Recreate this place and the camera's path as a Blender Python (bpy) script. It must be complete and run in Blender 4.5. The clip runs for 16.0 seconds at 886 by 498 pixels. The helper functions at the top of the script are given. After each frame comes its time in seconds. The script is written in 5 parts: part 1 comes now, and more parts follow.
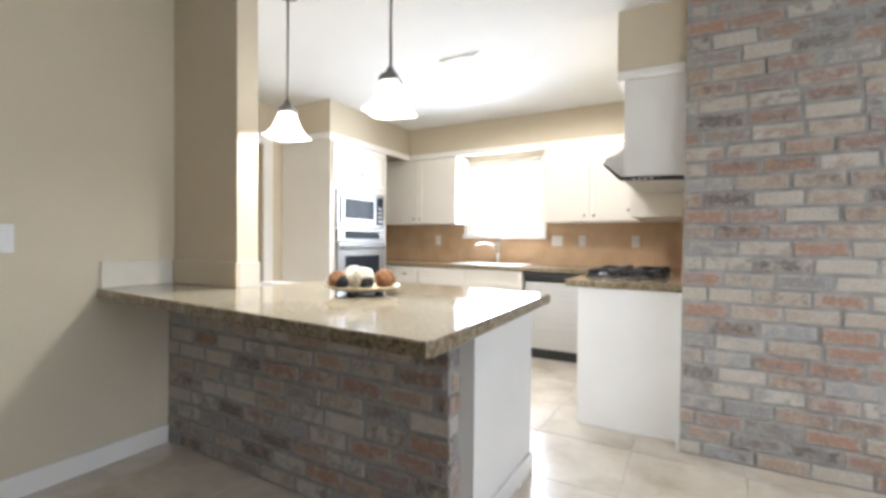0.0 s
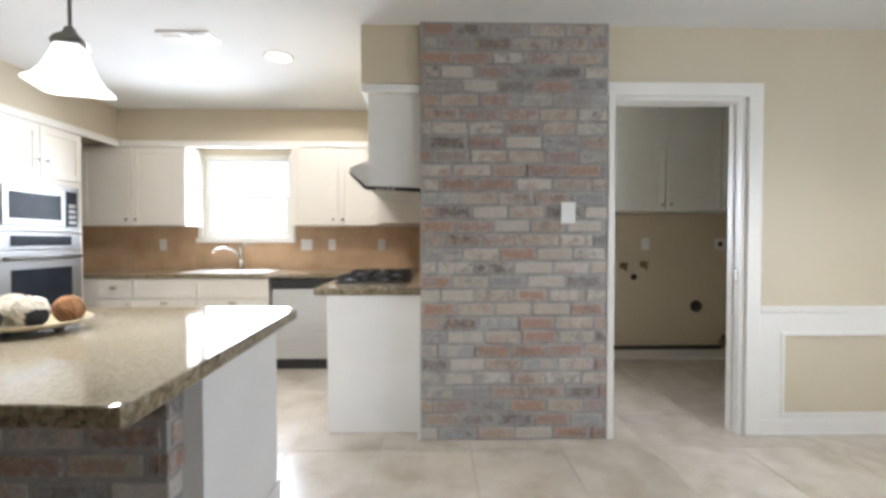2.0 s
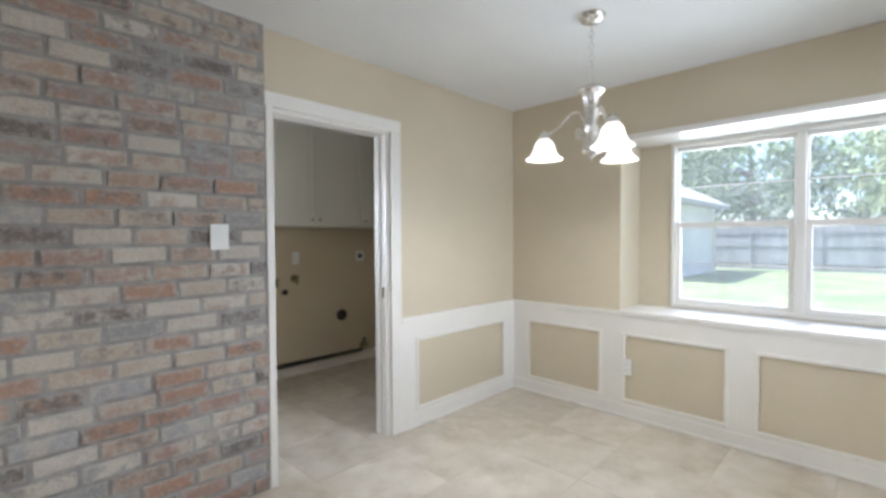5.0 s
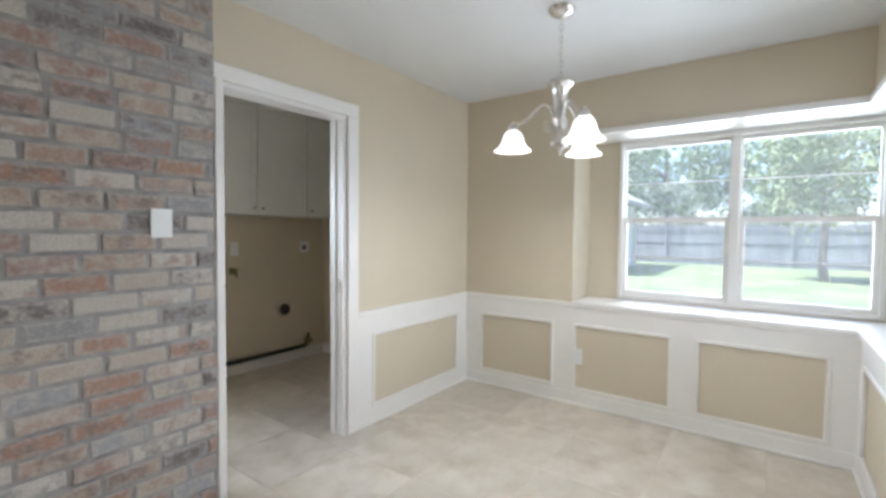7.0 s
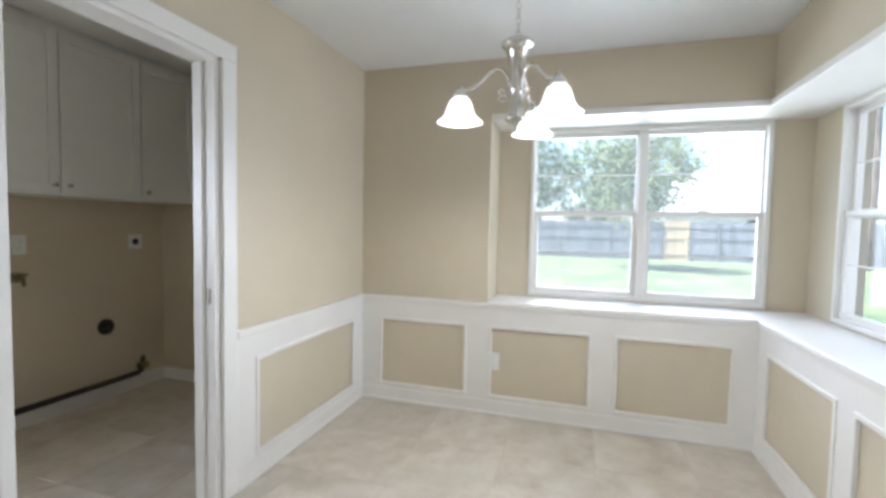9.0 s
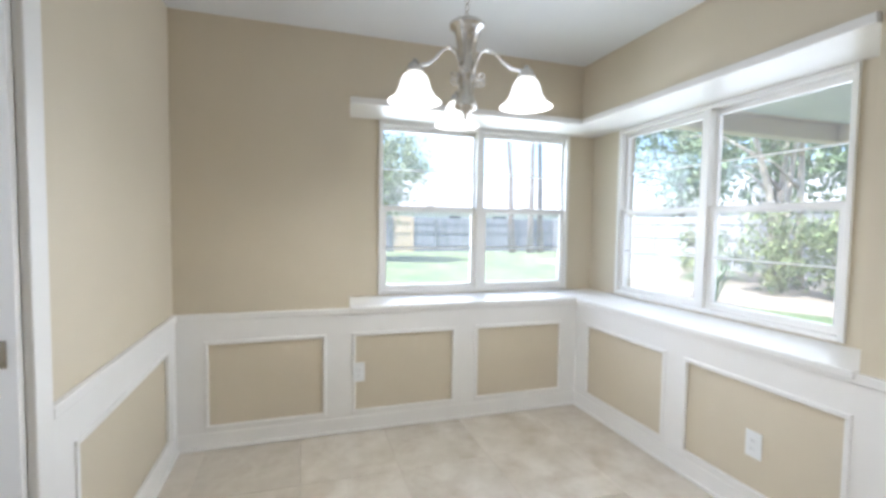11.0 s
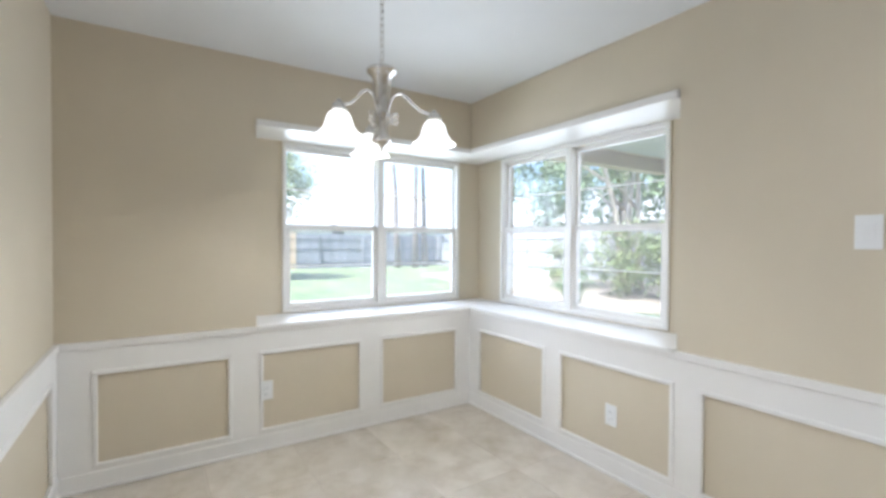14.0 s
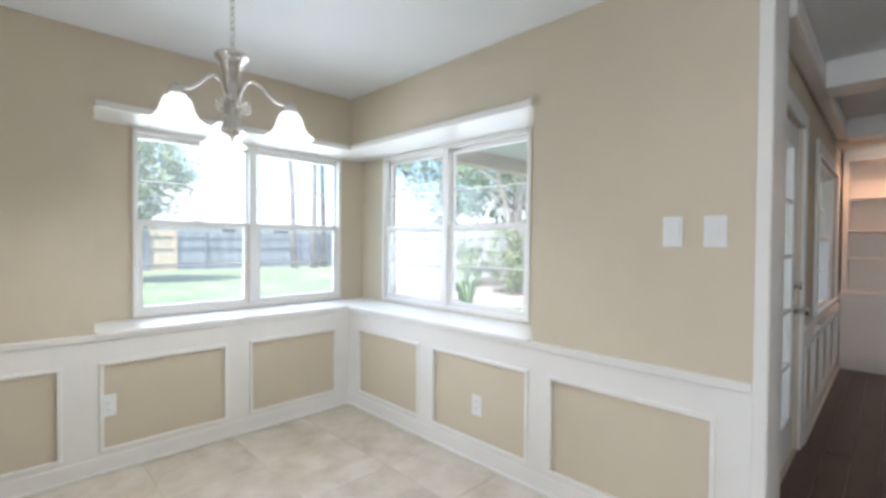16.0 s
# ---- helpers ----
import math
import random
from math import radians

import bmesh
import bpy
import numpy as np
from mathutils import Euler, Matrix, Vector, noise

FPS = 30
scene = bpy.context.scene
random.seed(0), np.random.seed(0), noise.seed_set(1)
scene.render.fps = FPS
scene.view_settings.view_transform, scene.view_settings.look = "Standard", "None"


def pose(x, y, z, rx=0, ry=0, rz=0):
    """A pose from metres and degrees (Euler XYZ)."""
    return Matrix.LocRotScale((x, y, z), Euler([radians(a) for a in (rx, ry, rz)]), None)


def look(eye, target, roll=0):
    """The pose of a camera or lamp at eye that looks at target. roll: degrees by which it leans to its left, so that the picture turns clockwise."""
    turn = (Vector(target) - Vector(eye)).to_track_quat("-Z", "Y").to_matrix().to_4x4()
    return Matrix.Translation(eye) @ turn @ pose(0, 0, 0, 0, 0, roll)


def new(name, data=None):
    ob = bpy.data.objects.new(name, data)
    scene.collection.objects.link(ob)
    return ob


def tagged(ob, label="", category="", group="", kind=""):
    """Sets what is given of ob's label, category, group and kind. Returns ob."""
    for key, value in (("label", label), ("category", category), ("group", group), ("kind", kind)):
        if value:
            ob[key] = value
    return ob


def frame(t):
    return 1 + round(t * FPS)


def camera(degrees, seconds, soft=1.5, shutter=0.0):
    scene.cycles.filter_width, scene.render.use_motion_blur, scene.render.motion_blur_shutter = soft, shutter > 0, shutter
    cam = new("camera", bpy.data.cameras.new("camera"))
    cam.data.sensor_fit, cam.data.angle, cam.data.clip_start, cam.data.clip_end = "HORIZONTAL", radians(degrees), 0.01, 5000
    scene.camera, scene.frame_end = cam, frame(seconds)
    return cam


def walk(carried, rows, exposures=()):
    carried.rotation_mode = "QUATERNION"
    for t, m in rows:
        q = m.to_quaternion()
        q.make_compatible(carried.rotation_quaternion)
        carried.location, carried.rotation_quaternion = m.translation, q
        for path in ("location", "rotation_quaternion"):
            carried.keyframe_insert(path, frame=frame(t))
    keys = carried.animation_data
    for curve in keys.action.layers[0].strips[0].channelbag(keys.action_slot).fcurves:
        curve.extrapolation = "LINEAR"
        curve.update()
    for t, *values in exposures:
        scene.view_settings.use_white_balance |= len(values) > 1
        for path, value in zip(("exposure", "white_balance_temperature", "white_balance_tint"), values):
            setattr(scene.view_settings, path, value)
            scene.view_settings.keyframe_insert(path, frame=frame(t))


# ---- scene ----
cam = camera(89.4, 16.0, soft=3.3)
PATH = [
    (0, (-3.286, -2.745, 1.12), (-4.274, -1.006, 1.084), 0.5),
    (0.5, (-3.292, -2.736, 1.13), (-4.124, -0.918, 1.086), 0.3),
    (1, (-3.324, -2.745, 1.137), (-3.896, -0.829, 1.092), 0.4),
    (1.5, (-3.314, -2.724, 1.146), (-3.592, -0.741, 1.108), 0.4),
    (2, (-3.278, -2.653, 1.181), (-3.235, -0.654, 1.14), -0.0),
    (2.5, (-3.357, -2.535, 1.235), (-2.878, -0.595, 1.175), 0.0),
    (3, (-3.493, -2.364, 1.301), (-2.562, -0.596, 1.209), 0.0),
    (3.5, (-3.46, -2.319, 1.346), (-2.287, -0.703, 1.242), -0.0),
    (4, (-3.351, -2.323, 1.354), (-2.051, -0.805, 1.265), -0.2),
    (4.5, (-3.277, -2.346, 1.339), (-1.903, -0.894, 1.276), -0.3),
    (7, (-3.34, -2.163, 1.315), (-1.723, -0.989, 1.236), 0.5),
    (7.5, (-3.315, -2.033, 1.308), (-1.631, -0.958, 1.223), 0.8),
    (8, (-3.245, -1.892, 1.322), (-1.487, -0.944, 1.223), 0.9),
    (10.5, (-2.815, -0.904, 1.267), (-0.838, -1.19, 1.172), 1.0),
    (11, (-2.795, -0.666, 1.298), (-0.894, -1.279, 1.193), 0.8),
    (11.5, (-2.872, -0.555, 1.318), (-1.041, -1.353, 1.228), 0.3),
    (12, (-2.928, -0.582, 1.305), (-1.131, -1.458, 1.24), 0.3),
    (12.5, (-2.987, -0.53, 1.307), (-1.227, -1.478, 1.26), 0.4),
    (13, (-2.984, -0.486, 1.312), (-1.25, -1.481, 1.272), 0.4),
    (13.5, (-2.981, -0.467, 1.316), (-1.266, -1.496, 1.281), 0.3),
    (14, (-2.966, -0.438, 1.314), (-1.283, -1.518, 1.282), 0.3),
    (14.5, (-2.954, -0.462, 1.307), (-1.303, -1.591, 1.277), 0.6),
    (15, (-2.991, -0.514, 1.312), (-1.377, -1.695, 1.277), 0.6),
    (15.5, (-3.051, -0.52, 1.307), (-1.528, -1.817, 1.278), 0.6),
    (16, (-3.091, -0.591, 1.305), (-1.672, -2.0, 1.274), 0.5),
]
walk(cam, [(t, look(eye, target, roll)) for t, eye, target, roll in PATH],
     exposures=[(0.0, 1.82, 5800, 10), (1.0, 1.76, 5800, 10), (1.6, 1.50, 5800, 10), (4.0, 1.46, 5700, 10), (16.0, 1.38, 5600, 10)])

# ---- world, sun, daylight ----
SUN_EL, SUN_AZ = 62.0, 335.0          # degrees; azimuth clockwise from +Y
world = bpy.data.worlds.new("sky")
scene.world = world
world.use_nodes = True
wn = world.node_tree
sky = wn.nodes.new("ShaderNodeTexSky")
sky.sky_type = 'NISHITA'
sky.sun_disc = False
sky.sun_elevation = radians(SUN_EL)
sky.sun_rotation = radians(SUN_AZ)
wn.nodes["Background"].inputs["Strength"].default_value = 0.15
wn.links.new(sky.outputs[0], wn.nodes["Background"].inputs["Color"])

sun_data = bpy.data.lights.new("sun", 'SUN')
sun_data.energy, sun_data.angle, sun_data.color = 5.0, radians(0.6), (1.0, 0.95, 0.87)
sun = new("sun", sun_data)
az, el = radians(SUN_AZ), radians(SUN_EL)
toward = Vector((math.sin(az) * math.cos(el), math.cos(az) * math.cos(el), math.sin(el)))
sun.matrix_world = look(toward * 40, (0, 0, 0))


RD_ = 0.36                                # depth of the nook's window recess


def area(name, eye, target, w, h, watts, color=(0.93, 0.95, 1.0)):
    d = bpy.data.lights.new(name, 'AREA')
    d.shape, d.size, d.size_y, d.energy, d.color = 'RECTANGLE', w, h, watts, color
    d.spread = radians(112)
    o = new(name, d)
    o.matrix_world = look(eye, target)
    return o


def bulb(name, at, watts, color=(1.0, 0.94, 0.85), r=0.03):
    d = bpy.data.lights.new(name, 'POINT')
    d.energy, d.color, d.shadow_soft_size = watts, color, r
    o = new(name, d)
    o.location = at
    return o


# daylight at the openings
area("daylight_east", (RD_ + 0.13, -1.97, 1.41), (-1.0, -1.97, 1.38), 1.45, 1.15, 8.5)
area("daylight_south", (-0.72, -2.607 - RD_ - 0.13, 1.41), (-0.72, -1.0, 1.38), 1.45, 1.15, 4.5)
area("daylight_kitchen", (-5.22, 2.04, 1.63), (-5.22, 0.0, 1.5), 0.84, 0.82, 13)
area("daylight_family", (-2.44, -5.75, 1.35), (-5.0, -5.7, 1.2), 1.3, 1.1, 1.1)
area("daylight_patio_door", (-2.44, -3.765, 1.07), (-5.0, -3.765, 1.0), 0.5, 1.6, 0.4)
# brightens the laundry through a window that is added out of sight
area("fill_laundry", (-2.75, 1.90, 1.45), (-2.0, 0.3, 1.2), 0.68, 1.0, 7)


# ---- materials ----
def mat(name, c1, c2=None, scale=6.0, rough=0.5, metal=0.0, bump=0.0, bscale=80.0, detail=6.0, emit=None, estr=0.0, coat=0.0, rand=0.0, stretch=(1, 1, 1)):
    m = bpy.data.materials.new(name)
    m.use_nodes = True
    nt = m.node_tree
    b = nt.nodes["Principled BSDF"]
    b.inputs["Roughness"].default_value, b.inputs["Metallic"].default_value = rough, metal
    b.inputs["Base Color"].default_value = (*c1, 1)
    b.inputs["Coat Weight"].default_value = coat
    tc = nt.nodes.new("ShaderNodeTexCoord")
    mp = nt.nodes.new("ShaderNodeMapping")
    mp.inputs["Scale"].default_value = stretch
    nt.links.new(tc.outputs["Object"], mp.inputs["Vector"])
    if c2:
        n = nt.nodes.new("ShaderNodeTexNoise")
        n.inputs["Scale"].default_value, n.inputs["Detail"].default_value = scale, detail
        nt.links.new(mp.outputs[0], n.inputs["Vector"])
        r = nt.nodes.new("ShaderNodeValToRGB")
        r.color_ramp.elements[0].position, r.color_ramp.elements[1].position = 0.3, 0.7
        r.color_ramp.elements[0].color, r.color_ramp.elements[1].color = (*c1, 1), (*c2, 1)
        nt.links.new(n.outputs["Fac"], r.inputs["Fac"])
        out = r.outputs["Color"]
        if rand:
            oi = nt.nodes.new("ShaderNodeObjectInfo")
            hs = nt.nodes.new("ShaderNodeHueSaturation")
            mr = nt.nodes.new("ShaderNodeMapRange")
            mr.inputs["To Min"].default_value, mr.inputs["To Max"].default_value = 1 - rand, 1 + rand
            nt.links.new(oi.outputs["Random"], mr.inputs["Value"])
            nt.links.new(mr.outputs[0], hs.inputs["Value"])
            nt.links.new(out, hs.inputs["Color"])
            out = hs.outputs["Color"]
        nt.links.new(out, b.inputs["Base Color"])
        rr = nt.nodes.new("ShaderNodeMapRange")
        rr.inputs["To Min"].default_value, rr.inputs["To Max"].default_value = max(0.02, rough - 0.06), min(1, rough + 0.08)
        nt.links.new(n.outputs["Fac"], rr.inputs["Value"])
        nt.links.new(rr.outputs[0], b.inputs["Roughness"])
    if bump:
        n2 = nt.nodes.new("ShaderNodeTexNoise")
        n2.inputs["Scale"].default_value, n2.inputs["Detail"].default_value = bscale, 4
        nt.links.new(mp.outputs[0], n2.inputs["Vector"])
        bp = nt.nodes.new("ShaderNodeBump")
        bp.inputs["Strength"].default_value, bp.inputs["Distance"].default_value = bump, 0.004
        nt.links.new(n2.outputs["Fac"], bp.inputs["Height"])
        nt.links.new(bp.outputs[0], b.inputs["Normal"])
    if emit:
        b.inputs["Emission Color"].default_value, b.inputs["Emission Strength"].default_value = (*emit, 1), estr
    return m


def brick_mat(name):
    """Old whitewashed brick: each brick draws its own clay colour, with blotches of grey-white lime."""
    m = bpy.data.materials.new(name)
    m.use_nodes = True
    nt = m.node_tree
    b = nt.nodes["Principled BSDF"]
    b.inputs["Roughness"].default_value = 0.88
    oi = nt.nodes.new("ShaderNodeObjectInfo")
    ramp = nt.nodes.new("ShaderNodeValToRGB")
    ramp.color_ramp.interpolation = 'CONSTANT'
    cols = [(0.0, (0.40, 0.305, 0.24)), (0.12, (0.29, 0.285, 0.28)), (0.24, (0.50, 0.46, 0.405)), (0.37, (0.36, 0.225, 0.165)),
            (0.48, (0.17, 0.145, 0.135)), (0.56, (0.44, 0.375, 0.305)), (0.68, (0.33, 0.225, 0.19)), (0.80, (0.335, 0.335, 0.345)), (0.90, (0.53, 0.495, 0.445))]
    els = ramp.color_ramp.elements
    els[0].position, els[0].color = 0.0, (*cols[0][1], 1)
    els[1].position, els[1].color = cols[1][0], (*cols[1][1], 1)
    for p, c in cols[2:]:
        e = els.new(p)
        e.color = (*c, 1)
    nt.links.new(oi.outputs["Random"], ramp.inputs["Fac"])
    tc = nt.nodes.new("ShaderNodeTexCoord")

    def math_(op, *vals):
        n = nt.nodes.new("ShaderNodeMath")
        n.operation = op
        for sock, v in zip(n.inputs, vals):
            if isinstance(v, (int, float)):
                sock.default_value = v
            else:
                nt.links.new(v, sock)
        return n.outputs[0]

    def ranged(v, lo, hi, a_=0.0, c=1.0):
        r = nt.nodes.new("ShaderNodeMapRange")
        for key, x in (("From Min", lo), ("From Max", hi), ("To Min", a_), ("To Max", c)):
            r.inputs[key].default_value = x
        nt.links.new(v, r.inputs["Value"])
        return r.outputs[0]

    def mixed(fac, a_, c):
        x = nt.nodes.new("ShaderNodeMixRGB")
        nt.links.new(fac, x.inputs["Fac"])
        for sock, v in ((x.inputs["Color1"], a_), (x.inputs["Color2"], c)):
            if isinstance(v, tuple):
                sock.default_value = (*v, 1)
            else:
                nt.links.new(v, sock)
        return x.outputs[0]
    sc = nt.nodes.new("ShaderNodeVectorMath")
    sc.operation = 'SCALE'
    sc.inputs["Scale"].default_value = 3.7
    nt.links.new(oi.outputs["Location"], sc.inputs[0])
    add = nt.nodes.new("ShaderNodeVectorMath")
    nt.links.new(tc.outputs["Object"], add.inputs[0])
    nt.links.new(sc.outputs[0], add.inputs[1])

    def noise(scale, detail, rough):
        n = nt.nodes.new("ShaderNodeTexNoise")
        n.inputs["Scale"].default_value, n.inputs["Detail"].default_value, n.inputs["Roughness"].default_value = scale, detail, rough
        nt.links.new(add.outputs[0], n.inputs["Vector"])
        return n.outputs["Fac"]
    # a second clay tone of the same brick, in soft patches
    ramp2 = nt.nodes.new("ShaderNodeValToRGB")
    ramp2.color_ramp.interpolation = 'CONSTANT'
    els2 = ramp2.color_ramp.elements
    els2[0].position, els2[0].color = 0.0, (0.47, 0.42, 0.36, 1)
    els2[1].position, els2[1].color = 0.35, (0.36, 0.25, 0.19, 1)
    for p, c in ((0.6, (0.27, 0.26, 0.255)), (0.8, (0.20, 0.165, 0.15))):
        els2.new(p).color = (*c, 1)
    nt.links.new(math_('FRACT', math_('MULTIPLY', oi.outputs["Random"], 17.3)), ramp2.inputs["Fac"])
    broad = noise(16, 5, 0.6)
    clay = mixed(ranged(broad, 0.45, 0.60, 0.0, 0.8), ramp.outputs["Color"], ramp2.outputs["Color"])
    # lime left on the faces in blotches and along the worn edges
    sep = nt.nodes.new("ShaderNodeSeparateXYZ")
    nt.links.new(tc.outputs["Generated"], sep.inputs[0])
    ex = ranged(math_('ABSOLUTE', math_('SUBTRACT', sep.outputs["X"], 0.5)), 0.36, 0.5)
    ez = ranged(math_('ABSOLUTE', math_('SUBTRACT', sep.outputs["Z"], 0.5)), 0.22, 0.5)
    edge = math_('MAXIMUM', ex, ez)
    fine = noise(46, 6, 0.62)
    lime = ranged(math_('ADD', math_('MULTIPLY', edge, 0.24), fine), 0.49, 0.78, 0.0, 0.66)
    col = mixed(lime, clay, (0.46, 0.435, 0.40))
    grain = noise(120, 5, 0.6)
    hs = nt.nodes.new("ShaderNodeHueSaturation")
    nt.links.new(ranged(grain, 0.3, 0.7, 0.83, 1.16), hs.inputs["Value"])
    nt.links.new(col, hs.inputs["Color"])
    nt.links.new(hs.outputs[0], b.inputs["Base Color"])
    bp = nt.nodes.new("ShaderNodeBump")
    bp.inputs["Strength"].default_value, bp.inputs["Distance"].default_value = 0.6, 0.005
    nt.links.new(fine, bp.inputs["Height"])
    nt.links.new(bp.outputs[0], b.inputs["Normal"])
    return m


def tile_mat(name):
    """Stone-look tile: cloudy cream and taupe with brown stains; every tile takes its own piece of the pattern."""
    m = bpy.data.materials.new(name)
    m.use_nodes = True
    nt = m.node_tree
    b = nt.nodes["Principled BSDF"]
    oi = nt.nodes.new("ShaderNodeObjectInfo")
    tc = nt.nodes.new("ShaderNodeTexCoord")
    add = nt.nodes.new("ShaderNodeVectorMath")
    nt.links.new(tc.outputs["Object"], add.inputs[0])
    sc = nt.nodes.new("ShaderNodeVectorMath")
    sc.operation = 'SCALE'
    sc.inputs["Scale"].default_value = 1.13
    nt.links.new(oi.outputs["Location"], sc.inputs[0])
    nt.links.new(sc.outputs[0], add.inputs[1])

    def cloud(scale, detail, rough, lo, hi):
        n = nt.nodes.new("ShaderNodeTexNoise")
        n.inputs["Scale"].default_value, n.inputs["Detail"].default_value, n.inputs["Roughness"].default_value = scale, detail, rough
        nt.links.new(add.outputs[0], n.inputs["Vector"])
        r = nt.nodes.new("ShaderNodeMapRange")
        r.inputs["From Min"].default_value, r.inputs["From Max"].default_value = lo, hi
        nt.links.new(n.outputs["Fac"], r.inputs["Value"])
        return r.outputs[0]

    def mixed(fac, a_, c):
        x = nt.nodes.new("ShaderNodeMixRGB")
        nt.links.new(fac, x.inputs["Fac"])
        for sock, v in ((x.inputs["Color1"], a_), (x.inputs["Color2"], c)):
            if isinstance(v, tuple):
                sock.default_value = (*v, 1)
            else:
                nt.links.new(v, sock)
        return x.outputs[0]
    base = mixed(cloud(3.4, 5, 0.6, 0.30, 0.70), (0.53, 0.47, 0.38), (0.69, 0.635, 0.55))
    stain = nt.nodes.new("ShaderNodeMath")
    stain.operation = 'MULTIPLY'
    stain.inputs[1].default_value = 0.52
    nt.links.new(cloud(3.6, 5, 0.62, 0.48, 0.74), stain.inputs[0])
    base = mixed(stain.outputs[0], base, (0.36, 0.28, 0.185))
    hs = nt.nodes.new("ShaderNodeHueSaturation")
    mr = nt.nodes.new("ShaderNodeMapRange")
    mr.inputs["To Min"].default_value, mr.inputs["To Max"].default_value = 0.95, 1.05
    nt.links.new(oi.outputs["Random"], mr.inputs["Value"])
    nt.links.new(mr.outputs[0], hs.inputs["Value"])
    nt.links.new(base, hs.inputs["Color"])
    nt.links.new(hs.outputs[0], b.inputs["Base Color"])
    b.inputs["Roughness"].default_value = 0.25
    return m


def granite_mat(name, tones, scale, rough):
    m = bpy.data.materials.new(name)
    m.use_nodes = True
    nt = m.node_tree
    b = nt.nodes["Principled BSDF"]
    b.inputs["Roughness"].default_value = rough
    tc = nt.nodes.new("ShaderNodeTexCoord")
    v = nt.nodes.new("ShaderNodeTexVoronoi")
    v.inputs["Scale"].default_value = scale
    n = nt.nodes.new("ShaderNodeTexNoise")
    n.inputs["Scale"].default_value, n.inputs["Detail"].default_value, n.inputs["Roughness"].default_value = scale * 0.35, 9, 0.75
    for x in (v, n):
        nt.links.new(tc.outputs["Object"], x.inputs["Vector"])
    mixf = nt.nodes.new("ShaderNodeMixRGB")
    mixf.inputs["Fac"].default_value = 0.35
    nt.links.new(n.outputs["Fac"], mixf.inputs["Color1"])
    nt.links.new(v.outputs["Color"], mixf.inputs["Color2"])
    r = nt.nodes.new("ShaderNodeValToRGB")
    els = r.color_ramp.elements
    els[0].position, els[0].color = 0.25, (*tones[0], 1)
    els[1].position, els[1].color = 0.75, (*tones[-1], 1)
    for i, c in enumerate(tones[1:-1]):
        e = els.new(0.38 + 0.12 * i)
        e.color = (*c, 1)
    nt.links.new(mixf.outputs[0], r.inputs["Fac"])
    nt.links.new(r.outputs["Color"], b.inputs["Base Color"])
    return m


def glass_mat(name):
    m = bpy.data.materials.new(name)
    m.use_nodes = True
    nt = m.node_tree
    nt.nodes.remove(nt.nodes["Principled BSDF"])
    tr = nt.nodes.new("ShaderNodeBsdfTransparent")
    gl = nt.nodes.new("ShaderNodeBsdfGlossy")
    gl.inputs["Roughness"].default_value = 0.02
    mx = nt.nodes.new("ShaderNodeMixShader")
    mx.inputs[0].default_value = 0.05
    nt.links.new(tr.outputs[0], mx.inputs[1])
    nt.links.new(gl.outputs[0], mx.inputs[2])
    veil = nt.nodes.new("ShaderNodeBsdfTranslucent")     # pale veil put into the glass for the washed-out view haze
    veil.inputs["Color"].default_value = (0.94, 0.94, 0.94, 1)
    veil_mix = nt.nodes.new("ShaderNodeMixShader")
    veil_mix.inputs[0].default_value = 0.03
    nt.links.new(mx.outputs[0], veil_mix.inputs[1])
    nt.links.new(veil.outputs[0], veil_mix.inputs[2])
    nt.links.new(veil_mix.outputs[0], nt.nodes["Material Output"].inputs["Surface"])
    return m


M_WALL = mat("beige_wall_paint", (0.595, 0.522, 0.392), (0.635, 0.557, 0.422), 1.6, 0.62, bump=0.12, bscale=140)
M_CEIL = mat("white_ceiling_paint", (0.76, 0.76, 0.75), (0.80, 0.80, 0.79), 2.0, 0.8, bump=0.15, bscale=120)
M_TRIM = mat("white_trim_paint", (0.79, 0.765, 0.72), (0.83, 0.805, 0.76), 3.0, 0.35, bump=0.03, bscale=60)
M_CAB = mat("cream_cabinet_paint", (0.80, 0.76, 0.69), (0.83, 0.79, 0.72), 3.0, 0.38, bump=0.03, bscale=50)
M_PANEL = mat("white_panel_paint", (0.78, 0.77, 0.75), (0.82, 0.81, 0.79), 3.0, 0.5, bump=0.05, bscale=70)
M_GREYCAB = mat("grey_cabinet_paint", (0.72, 0.72, 0.68), (0.76, 0.76, 0.72), 3.0, 0.45, bump=0.03)
M_TILE = tile_mat("beige_floor_tile")
M_GROUT = mat("tile_grout", (0.50, 0.44, 0.365), (0.56, 0.50, 0.42), 30, 0.9)
M_WOOD = mat("dark_stained_floor_wood", (0.035, 0.018, 0.012), (0.07, 0.036, 0.022), 4, 0.3, bump=0.1, bscale=30, stretch=(14, 1, 1), rand=0.25)
M_MORTAR = mat("grey_mortar", (0.25, 0.242, 0.232), (0.39, 0.375, 0.355), 14, 0.95, bump=0.6, bscale=120)
M_BRICK = brick_mat("whitewashed_brick")
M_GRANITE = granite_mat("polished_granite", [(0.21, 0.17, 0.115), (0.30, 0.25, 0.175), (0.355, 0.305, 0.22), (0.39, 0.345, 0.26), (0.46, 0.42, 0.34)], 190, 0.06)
M_GRANEDGE = granite_mat("dark_granite_edge", [(0.035, 0.025, 0.016), (0.13, 0.095, 0.05), (0.24, 0.19, 0.11), (0.32, 0.27, 0.18), (0.46, 0.42, 0.33)], 70, 0.3)
M_SPLASH = mat("tan_stone_backsplash", (0.50, 0.33, 0.19), (0.62, 0.44, 0.27), 5, 0.35, bump=0.1, bscale=30, detail=9, rand=0.06)
